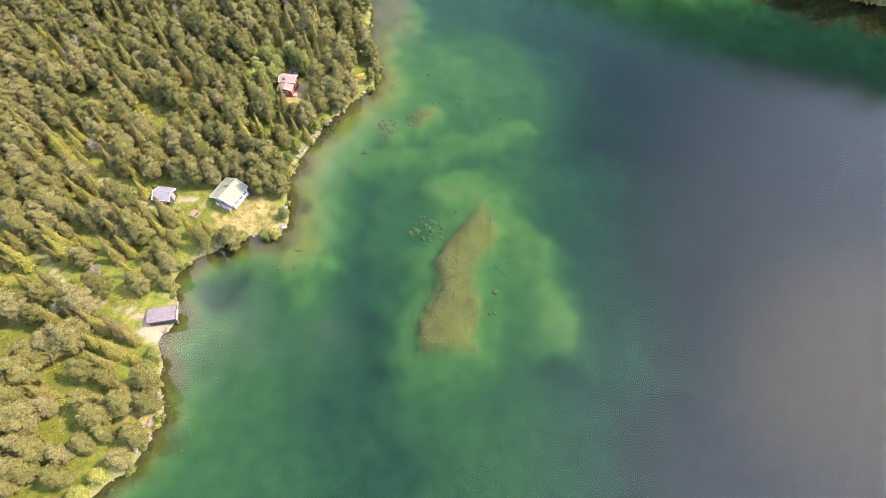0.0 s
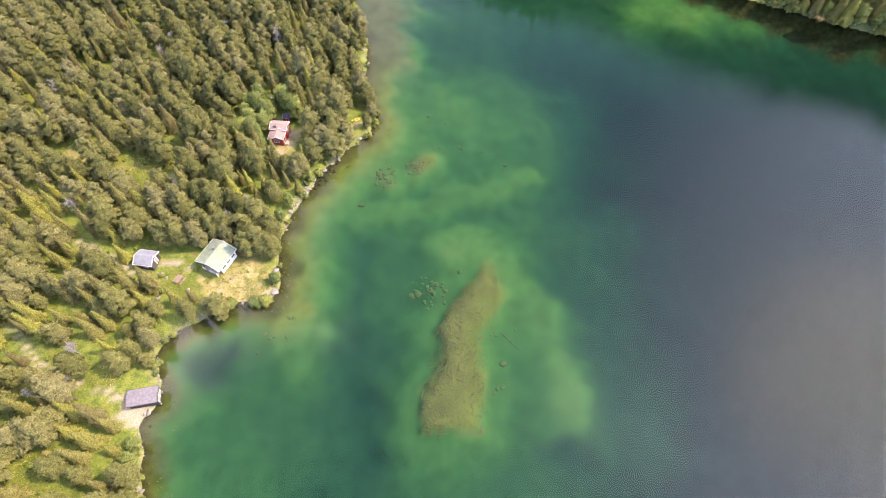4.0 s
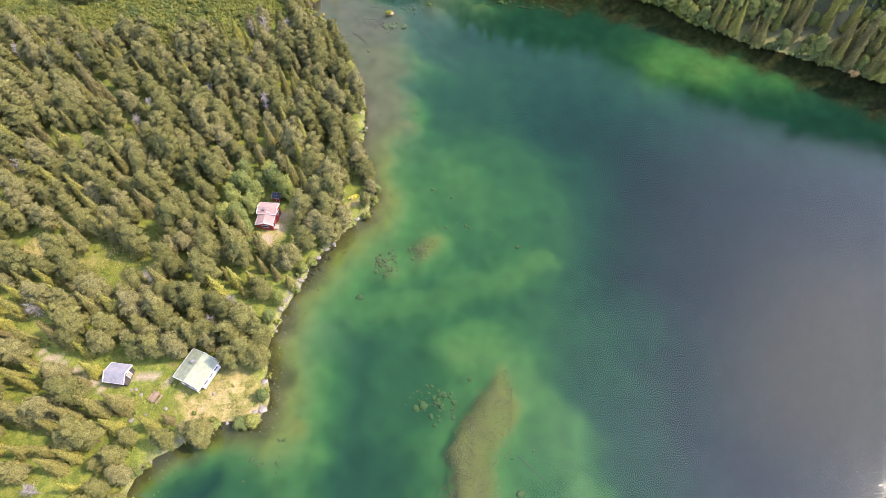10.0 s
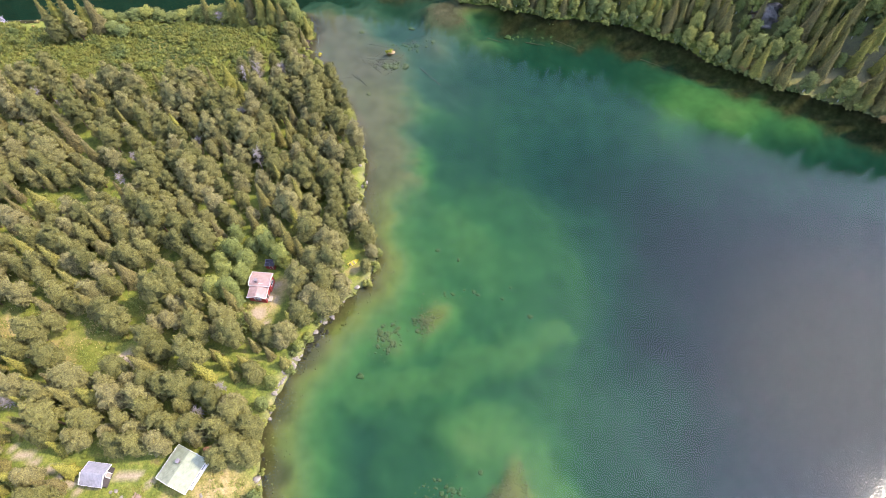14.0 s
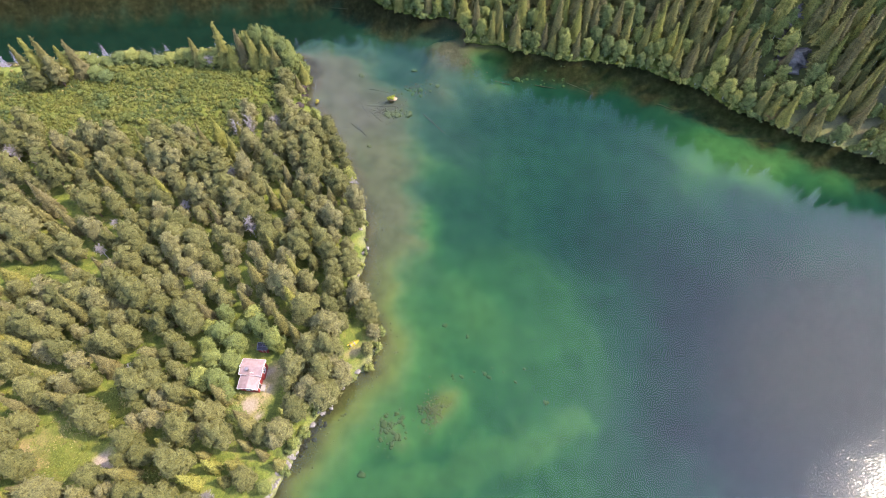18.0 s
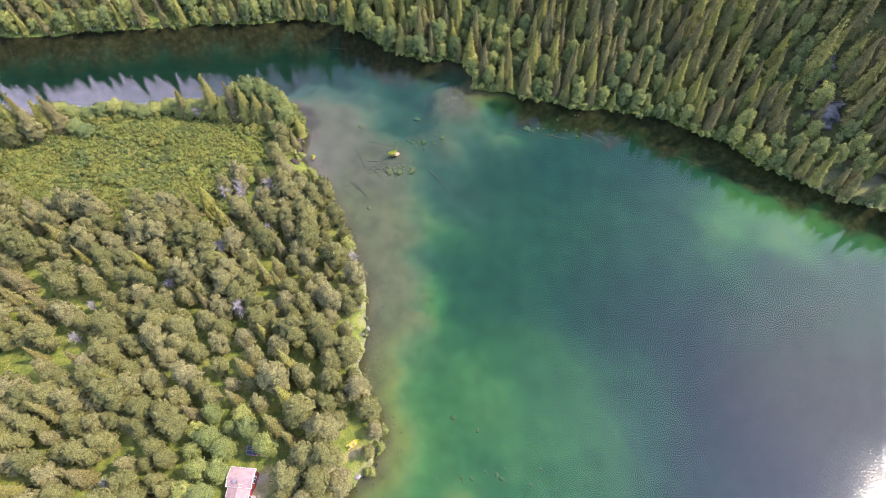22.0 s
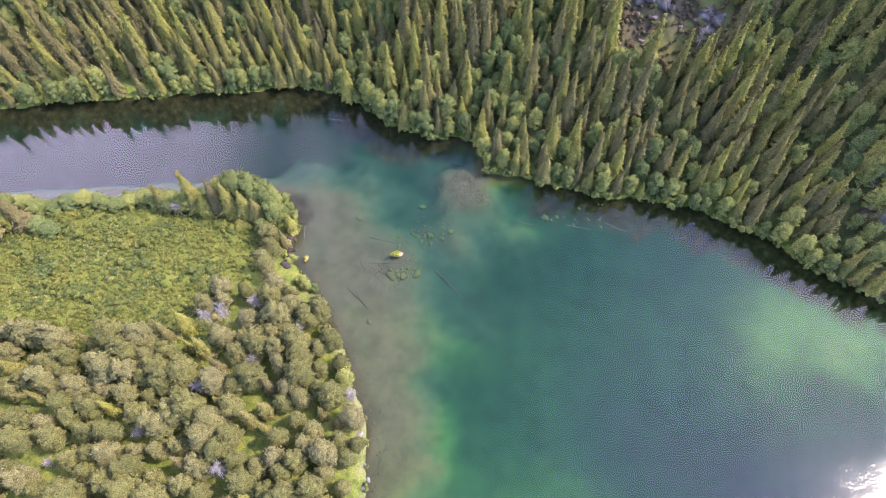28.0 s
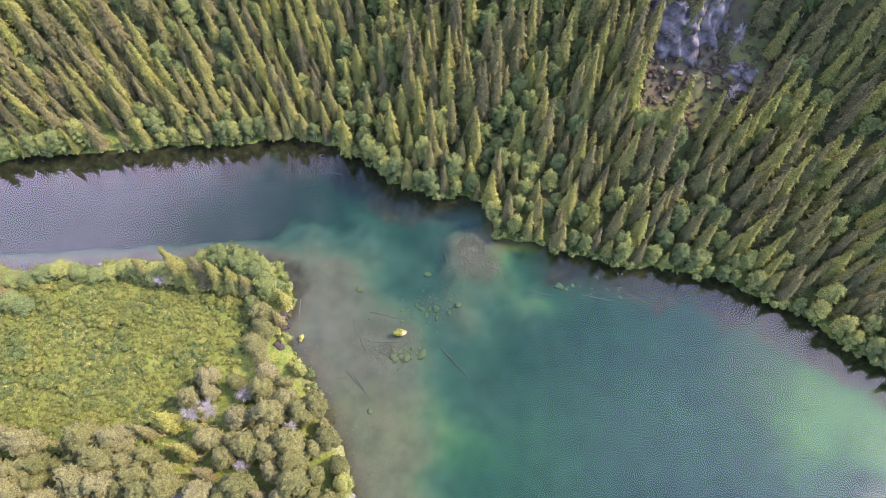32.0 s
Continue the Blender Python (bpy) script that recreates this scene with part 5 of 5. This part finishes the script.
# rock face on the northern slope
def outcrop(x, y, w, d, h, turn, seed, label):
    r_ = np.random.RandomState(seed)
    nx, nz = 60, 30
    u, v = np.meshgrid(np.linspace(-1, 1, nx), np.linspace(0, 1, nz))
    X = u * w / 2
    Z = v * h * (1 - 0.35 * np.abs(u) ** 2.2 + 0.1 * waves(X, X * 0, 6, seed))
    step = np.floor(v * 5 + 0.8 * waves(X, Z, 7, seed + 1)) / 5
    Y = d * (0.35 * v + 0.65 * step) + 1.1 * waves(X, Z, 3.5, seed + 2, 5) + 0.9 * np.abs(u) ** 3 * d
    P = np.stack([X, Y, Z], -1).reshape(-1, 3)
    ii = np.arange(nx * nz).reshape(nz, nx)
    a, b, c, e_ = ii[:-1, :-1].ravel(), ii[:-1, 1:].ravel(), ii[1:, 1:].ravel(), ii[1:, :-1].ravel()
    back = np.concatenate([P + np.array([0, 3.5, -2.5])])
    n0 = len(P)
    front = np.concatenate([np.stack([a, b, c], -1), np.stack([a, c, e_], -1)])
    rim = np.concatenate([ii[0], ii[:, -1], ii[-1, ::-1], ii[::-1, 0]])
    sides = []
    for k in range(len(rim)):
        p, q = rim[k], rim[(k + 1) % len(rim)]
        if p != q:
            sides += [(p, p + n0, q), (q, p + n0, q + n0)]
    me = raw_mesh("rock_face", np.concatenate([P, back]), np.concatenate([front, front[:, ::-1] + n0, np.array(sides)]), [M_CLIFF])
    ob = tagged(new("rock_face", me), label, "cliff", group="rock faces")
    ob.matrix_basis = pose(x, y, ground_z(x, y) - 2.0, 0, 0, turn)


outcrop(54, 269.5, 20, 7, 15, 14, 5, "bare grey-violet rock face between the spruces")
outcrop(43, 275, 9, 4, 6, -8, 9, "low grey rock ledge on the wooded slope")
outcrop(65, 264, 7, 3, 4.5, 35, 13, "dark rock step between the spruces")
outcrop(98.5, 221.5, 8, 4, 9, 32, 17, "steep violet-grey rock face beside the spruces")
outcrop(100.5, 213, 7, 3, 6, 38, 23, "broken rock step above the shore")


CLIFF_STONE_M = [q.mesh("boulder", M_CLIFF, False) for q in STONES]
for _ in range(12):
    x, y = ru.normal(52, 6), ru.normal(265, 2.5)
    boulder("fallen_rock", CLIFF_STONE_M, x, y, ru.uniform(0.3, 1.1), "grey rock fallen from the rock face on the slope", "fallen rocks")


# ---- buildings ----
def block(bm, x0, x1, y0, y1, z0, z1):
    vs = [bm.verts.new(p) for p in ((x0, y0, z0), (x1, y0, z0), (x1, y1, z0), (x0, y1, z0), (x0, y0, z1), (x1, y0, z1), (x1, y1, z1), (x0, y1, z1))]
    for q in ((3, 2, 1, 0), (4, 5, 6, 7), (0, 1, 5, 4), (1, 2, 6, 5), (2, 3, 7, 6), (3, 0, 4, 7)):
        bm.faces.new([vs[i] for i in q])


def box(name, x0, x1, y0, y1, z0, z1, material, parent, label=""):
    bm = bmesh.new()
    block(bm, x0, x1, y0, y1, z0, z1)
    return part(name, bm, material, parent, label)


def tilted(name, corners, thick, material, parent, label=""):
    """A slab over four corners, with its thickness below."""
    bm = bmesh.new()
    p = [Vector(c) for c in corners]
    nrm = (p[1] - p[0]).cross(p[3] - p[0]).normalized()
    top, bot = [bm.verts.new(q) for q in p], [bm.verts.new(q - nrm * thick) for q in p]
    bm.faces.new(top)
    bm.faces.new(bot[::-1])
    for i in range(4):
        j = (i + 1) % 4
        bm.faces.new([top[i], bot[i], bot[j], top[j]])
    bmesh.ops.recalc_face_normals(bm, faces=bm.faces)
    return part(name, bm, material, parent, label)


def gable_walls(L, W, h, rise, material, parent):
    """Four clad walls, the two end ones with a gable. Ridge along x."""
    t = 0.14
    for sgn in (-1, 1):
        box("wall", -L / 2, L / 2, *sorted((sgn * W / 2, sgn * (W / 2 - t))), -0.4, h, material, parent)
        bm = bmesh.new()
        outline = [(-W / 2 + t, -0.4), (W / 2 - t, -0.4), (W / 2 - t, h + rise * t * 2 / W), (0, h + rise - 0.05), (-W / 2 + t, h + rise * t * 2 / W)]
        a = [bm.verts.new((sgn * L / 2, y, z)) for y, z in outline]
        b = [bm.verts.new((sgn * (L / 2 - t), y, z)) for y, z in outline]
        bm.faces.new(a)
        bm.faces.new(b[::-1])
        for i in range(5):
            j = (i + 1) % 5
            bm.faces.new([a[i], b[i], b[j], a[j]])
        bmesh.ops.recalc_face_normals(bm, faces=bm.faces)
        part("gable_wall", bm, material, parent)


def gable_roof(L, W, h, rise, over, material, trim, parent, sheets=6, shift=0.0):
    """Two slopes of overlapping sheets, ridge cap, eaves and verge boards. Ridge along x."""
    half, k = W / 2 + over, rise / (W / 2)
    x0, x1 = shift - L / 2 - over, shift + L / 2 + over
    z_r, z_e = h + rise + 0.1, h - over * k + 0.1
    for sgn in (-1, 1):
        slope = new("roof_slope")
        slope.parent = parent
        for i in range(sheets):
            a, b = x0 + (x1 - x0) * i / sheets, x0 + (x1 - x0) * (i + 1) / sheets
            lift = 0.012 * (i % 2)
            bm = bmesh.new()
            prof = []
            for j in range(4):
                c0, c1, c2 = (a + (b - a) * (j + q) / 4 for q in (0.0, 0.8, 1.0))
                prof += [(c0, 0.0), (c1, 0.0), (c1 + 0.01, 0.035), (c2 - 0.01, 0.035)]
            prof.append((b, 0.0))
            rows_ = [[bm.verts.new((u, yy, zz + up + lift - low)) for u, up in prof] for yy, zz, low in ((0, z_r, 0), (sgn * half, z_e, 0), (sgn * half, z_e, 0.08), (0, z_r, 0.08))]
            for q in range(4):
                for m_ in range(len(prof) - 1):
                    bm.faces.new([rows_[q][m_], rows_[q][m_ + 1], rows_[(q + 1) % 4][m_ + 1], rows_[(q + 1) % 4][m_]])
            for end in (0, -1):
                bm.faces.new([r_[end] for r_ in rows_])
            bmesh.ops.recalc_face_normals(bm, faces=bm.faces)
            part("roof_sheet", bm, material, slope)
        tilted("eaves_board", [(x0, sgn * (half + 0.02), z_e + 0.03), (x1, sgn * (half + 0.02), z_e + 0.03), (x1, sgn * (half + 0.05), z_e + 0.03), (x0, sgn * (half + 0.05), z_e + 0.03)], 0.2, trim, parent)
        for xe in (x0 - 0.03, x1):
            tilted("verge_board", [(xe, 0, z_r + 0.07), (xe + 0.05, 0, z_r + 0.07), (xe + 0.05, sgn * half, z_e + 0.07), (xe, sgn * half, z_e + 0.07)], 0.24, trim, parent)
    bm = bmesh.new()
    block(bm, x0, x1, -0.13, 0.13, z_r + 0.02, z_r + 0.075)
    part("ridge_cap", bm, material, parent)


def window(parent, x, y, z, w, h, axis, sgn, trim):
    """A framed window on a wall; axis: the way it faces."""
    e = new("window")
    e.parent = parent
    e.matrix_basis = pose(x, y, z, 0, 0, {"x": 90 if sgn > 0 else -90, "y": 180 if sgn > 0 else 0}[axis])
    for a, b, c, d in ((-w / 2 - 0.09, w / 2 + 0.09, -h / 2 - 0.09, -h / 2), (-w / 2 - 0.09, w / 2 + 0.09, h / 2, h / 2 + 0.09), (-w / 2 - 0.09, -w / 2, -h / 2, h / 2), (w / 2, w / 2 + 0.09, -h / 2, h / 2), (-0.03, 0.03, -h / 2, h / 2)):
        box("frame", a, b, -0.07, 0.0, c, d, trim, e)
    box("pane", -w / 2, w / 2, -0.03, -0.004, -h / 2, h / 2, M_GLASS, e)


def door(parent, x, y, w, h, axis, sgn, material, trim):
    e = new("door")
    e.parent = parent
    e.matrix_basis = pose(x, y, 0, 0, 0, {"x": 90 if sgn > 0 else -90, "y": 180 if sgn > 0 else 0}[axis])
    box("leaf", -w / 2, w / 2, -0.05, -0.004, 0.05, h, material, e)
    for a, b, c, d in ((-w / 2 - 0.1, -w / 2, 0.0, h + 0.1), (w / 2, w / 2 + 0.1, 0.0, h + 0.1), (-w / 2, w / 2, h, h + 0.1)):
        box("frame", a, b, -0.07, 0.0, c, d, trim, e)
    box("handle", w / 2 - 0.14, w / 2 - 0.05, -0.1, -0.05, 0.98, 1.02, M_METAL, e)


def footing(L, W, parent, material=None):
    for sx_ in (-1, 1):
        for sy_ in (-1, 1):
            box("foundation_pier", sx_ * (L / 2 - 0.3) - 0.2, sx_ * (L / 2 - 0.3) + 0.2, sy_ * (W / 2 - 0.3) - 0.2, sy_ * (W / 2 - 0.3) + 0.2, -1.6, -0.4, material or M_ROCK, parent)


def chimney(x, y, z0, z1, parent, size=0.3):
    e = box("chimney", x - size, x + size, y - size, y + size, z0, z1, M_METAL, parent)
    box("chimney_cap", x - size - 0.08, x + size + 0.08, y - size - 0.08, y + size + 0.08, z1 + 0.06, z1 + 0.12, M_DARKROOF, e)
    return e


def house(name, x, y, turn, label, lift=0.5, size=1.0):
    e = tagged(new(name), label, "cabin", group="buildings on the peninsula")
    e.matrix_basis = pose(x, y, ground_z(x, y) + lift, 0, 0, turn) @ Matrix.Diagonal((size, size, size, 1))
    return e


# white cabin with a pale green sheet roof
h1 = house("white_cabin", -54.7, 87.6, 64, "small white cabin with a pale green sheet roof and a veranda")
gable_walls(5.4, 6.1, 2.4, 1.2, M_WHITE, h1)
gable_roof(6.0, 6.1, 2.4, 1.2, 0.45, M_GREENROOF, M_WHITE, h1, 7, -0.3)
footing(5.4, 6.1, h1)
chimney(0.6, 0.9, 3.0, 3.9, h1)
for k in (-1.7, 0.0, 1.7):
    window(h1, k, -3.05, 1.35, 1.1, 1.0, "y", -1, M_WHITE)
window(h1, 0.5, 3.05, 1.35, 1.0, 0.9, "y", 1, M_WHITE)
window(h1, -2.7, -1.5, 1.35, 1.3, 1.0, "x", -1, M_WHITE)
window(h1, -2.7, 2.2, 1.35, 0.9, 0.9, "x", -1, M_WHITE)
door(h1, -2.7, 0.7, 0.85, 2.0, "x", -1, M_DARKWOOD, M_WHITE)
for k in range(7):
    box("veranda_plank", -3.9 + 0.155 * k, -3.755 + 0.155 * k, -2.3, 1.9, -0.1, -0.05, M_GREYWOOD, h1)
for py in (-2.2, -0.2, 1.8):
    box("veranda_post", -3.89, -3.77, py - 0.06, py + 0.06, -0.9, 0.95, M_WHITE, h1)
for a, b in ((-2.2, -0.26), (0.9, 1.8)):
    box("rail", -3.87, -3.79, a, b, 0.85, 0.93, M_WHITE, h1)
    box("rail", -3.87, -3.79, a, b, 0.4, 0.48, M_WHITE, h1)

# grey annex
h2 = house("grey_annex", -71.2, 86.6, -8, "small dark-walled outbuilding with a grey felt roof and white verge boards", 0.3)
gable_walls(3.9, 3.6, 2.1, 0.95, M_DARKWOOD, h2)
gable_roof(3.9, 3.6, 2.1, 0.95, 0.35, M_GREYROOF, M_WHITE, h2, 4)
footing(3.9, 3.6, h2)
door(h2, 1.95, 0.3, 0.8, 1.9, "x", 1, M_GREYWOOD, M_WHITE)
window(h2, 0.3, -1.8, 1.2, 0.8, 0.7, "y", -1, M_WHITE)

# red cabin: a higher block and a lower one with its gable to the south
h3 = house("red_cabin", -45.4, 128.2, -6, "red cabin with faded pink sheet roofs in two steps", 0.5)
gable_walls(4.3, 3.0, 2.75, 0.55, M_RED, h3)
gable_roof(4.3, 3.0, 2.75, 0.55, 0.28, M_PINKROOF, M_WHITE, h3, 5)
footing(4.3, 3.0, h3)
chimney(-0.8, -0.8, 3.0, 3.75, h3, 0.26)
window(h3, 2.15, 0.0, 1.4, 1.2, 1.0, "x", 1, M_WHITE)
window(h3, -2.15, 0.2, 1.4, 0.9, 0.9, "x", -1, M_WHITE)
wing = new("south_wing")
wing.parent = h3
wing.matrix_basis = pose(-0.1, -2.95, 0, 0, 0, 90)
gable_walls(2.8, 3.8, 2.15, 0.7, M_RED, wing)
gable_roof(2.8, 3.8, 2.15, 0.7, 0.28, M_PINKROOF, M_WHITE, wing, 4)
window(wing, -1.4, -0.1, 1.3, 1.3, 0.9, "x", -1, M_WHITE)
door(h3, 1.81, -3.3, 0.85, 1.95, "x", 1, M_DARKWOOD, M_WHITE)
box("doorstep", 1.85, 2.7, -4.0, -2.6, -0.65, -0.12, M_GREYWOOD, h3)

# small red shed with a solar panel for a roof
h4 = house("red_shed", -44.5, 133.4, -4, "small red shed with a dark solar panel on its roof", 0.2, 0.85)
for sgn in (-1, 1):
    box("wall", -1.2, 1.2, *sorted((sgn * 0.8, sgn * 0.7)), -0.4, 1.9 + 0.2 * sgn, M_RED, h4)
    box("wall", *sorted((sgn * 1.2, sgn * 1.1)), -0.698, 0.698, -0.4, 1.75, M_RED, h4)
tilted("roof_board", [(-1.35, -0.98, 1.79), (1.35, -0.98, 1.79), (1.35, 0.98, 2.19), (-1.35, 0.98, 2.19)], 0.08, M_GREYROOF, h4)
for k in range(2):
    for j in range(2):
        xa, ya = -1.25 + 1.27 * k, -0.9 + 0.92 * j
        za = lambda q: 1.99 + (q) * 0.2 + 0.035
        tilted("solar_panel", [(xa, ya, za(ya)), (xa + 1.22, ya, za(ya)), (xa + 1.22, ya + 0.87, za(ya + 0.87)), (xa, ya + 0.87, za(ya + 0.87))], 0.03, M_PANEL, h4)
door(h4, 0.3, -0.8, 0.7, 1.55, "y", -1, M_RED, M_WHITE)

# boathouse on the gravel at the water
h5 = house("boathouse", -64.3, 54.1, 10, "low boathouse with a dark purple-brown felt roof beside the water", 0.35)
gable_walls(5.9, 3.1, 1.75, 0.32, M_DARKWOOD, h5)
gable_roof(5.9, 3.1, 1.75, 0.32, 0.3, M_DARKROOF, M_DARKWOOD, h5, 6)
for k, sgn in ((-0.62, 1), (0.62, 1)):
    door(h5, 2.95, k, 1.1, 1.65, "x", 1, M_GREYWOOD, M_WHITE)
footing(5.9, 3.1, h5)


M_BROWNWOOD = plain("oiled_brown_boards", (0.19, 0.13, 0.09), 0.75, 0, 5, 0.3)


def picnic_table(x, y, turn):
    e = tagged(new("picnic_table"), "brown wooden picnic table with benches on the grass", "table")
    e.matrix_basis = pose(x, y, ground_z(x, y), 0, 0, turn) @ Matrix.Diagonal((1.15, 1.15, 1.05, 1))
    for k in range(6):
        box("tabletop_plank", -0.95, 0.95, -0.47 + 0.16 * k, -0.33 + 0.16 * k, 0.72, 0.76, M_BROWNWOOD, e)
    for sgn in (-1, 1):
        for k in range(2):
            yy = sgn * (0.82 + 0.16 * k) - 0.07
            box("bench_plank", -0.95, 0.95, yy, yy + 0.14, 0.42, 0.46, M_BROWNWOOD, e)
        xx = sgn * 0.65
        box("bearer", xx - 0.03, xx + 0.03, -1.05, 1.05, 0.34, 0.418, M_BROWNWOOD, e)
        for s2 in (-1, 1):
            tilted("leg", [(xx - 0.04, s2 * 0.3, 0.718), (xx + 0.04, s2 * 0.3, 0.718), (xx + 0.04, s2 * 0.85, -0.1), (xx - 0.04, s2 * 0.85, -0.1)], 0.09, M_BROWNWOOD, e)


picnic_table(-63.2, 82.1, 65)


def rowing_boat(x, y, turn, length, material, label):
    """An open hull with thwarts and a gunwale."""
    e = tagged(new("rowing_boat"), label, "boat")
    e.matrix_basis = pose(x, y, ground_z(x, y) + 0.05, 4, 0, turn)
    bm = bmesh.new()
    n, m_ = 11, 7
    rows_ = []
    for i in range(n):
        u = -1 + 2 * i / (n - 1)
        half = 0.58 * (1 - max(0, u) ** 2.4 * 0.97) * (0.86 + 0.14 * (1 - u * u))
        rows_.append([bm.verts.new((u * length / 2, half * math.sin((j / (m_ - 1) - 0.5) * math.pi), 0.46 - 0.42 * math.cos((j / (m_ - 1) - 0.5) * math.pi) ** 0.8 + 0.1 * max(0, u) ** 2)) for j in range(m_)])
    for i in range(n - 1):
        for j in range(m_ - 1):
            bm.faces.new([rows_[i][j], rows_[i + 1][j], rows_[i + 1][j + 1], rows_[i][j + 1]])
    bm.faces.new(rows_[0])
    bmesh.ops.solidify(bm, geom=bm.faces[:], thickness=0.035)
    part("hull", bm, material, e)
    for u in (-0.55, 0.1):
        box("thwart", u * length / 2 - 0.12, u * length / 2 + 0.12, -0.5, 0.5, 0.33, 0.37, M_GREYWOOD, e)


rowing_boat(-25.2, 134.9, 35, 2.9, M_YELLOW, "yellow rowing boat drawn up among the trees by the shore")


# two rusty bushes on the northern bank, floats in the channel, a pale boulder in a glade
for x, y in ((90.9, 202.1), (125.3, 180.1)):
    e = tagged(new("rusty_bush"), "rust-brown withered bush at the lake's edge", "bush", group="rusty bushes")
    e.matrix_basis = pose(x, y, max(0.0, ground_z(x, y)) - 0.1, 0, 0, 40) @ Matrix.Diagonal((1.1, 1.1, 1.1, 1))
    part("foliage", bush_meshes[2].mesh("rusty_leaves", M_RUST), None, e)
M_BLUE = plain("blue_plastic", (0.03, 0.2, 0.7), 0.4, 0, 3, 0.1)


def float_ball(x, y, material, label):
    e = tagged(new("buoy"), label, "buoy", group="floats in the channel")
    e.matrix_basis = pose(x, y, 0.05, 0, 0, 0)
    bm = bmesh.new()
    bmesh.ops.create_icosphere(bm, subdivisions=2, radius=0.24, matrix=Matrix.Diagonal((1, 1, 0.85, 1)))
    part("float", bm, material, e)
    bm = bmesh.new()
    bmesh.ops.create_cone(bm, cap_ends=True, segments=8, radius1=0.07, radius2=0.05, depth=0.16, matrix=Matrix.Translation((0, 0, 0.24)))
    part("eye", bm, M_METAL, e)


float_ball(-111.1, 233.0, M_BLUE, "blue plastic float on the still channel")
float_ball(-98.6, 231.3, M_WHITE, "white plastic float near the reedy bank")
float_ball(-92.1, 232.4, M_WHITE, "white plastic float near the reedy bank")
boulder("glade_boulder", SHORE_STONE_M, -91.8, 137.1, 0.9, "pale boulder lying in a mossy glade", "boulders in the forest")

# withered spruce beside the white cabin
e = tagged(new("withered_spruce"), "rust-brown withered young spruce beside the white cabin", "spruce tree")
e.matrix_basis = pose(-49.6, 90.2, ground_z(-49.6, 90.2), 0, 0, 20) @ Matrix.Diagonal((0.9, 0.9, 0.5, 1))
w_tr, w_cr = spruce_arrays(321)
part("trunk", w_tr.mesh("withered_trunk", M_BARK), None, e)
part("crown", w_cr.mesh("withered_crown", leafy("withered_needles", (0.15, 0.075, 0.045), (0.19, 0.095, 0.055), (0.22, 0.12, 0.07), 0.15)), None, e)
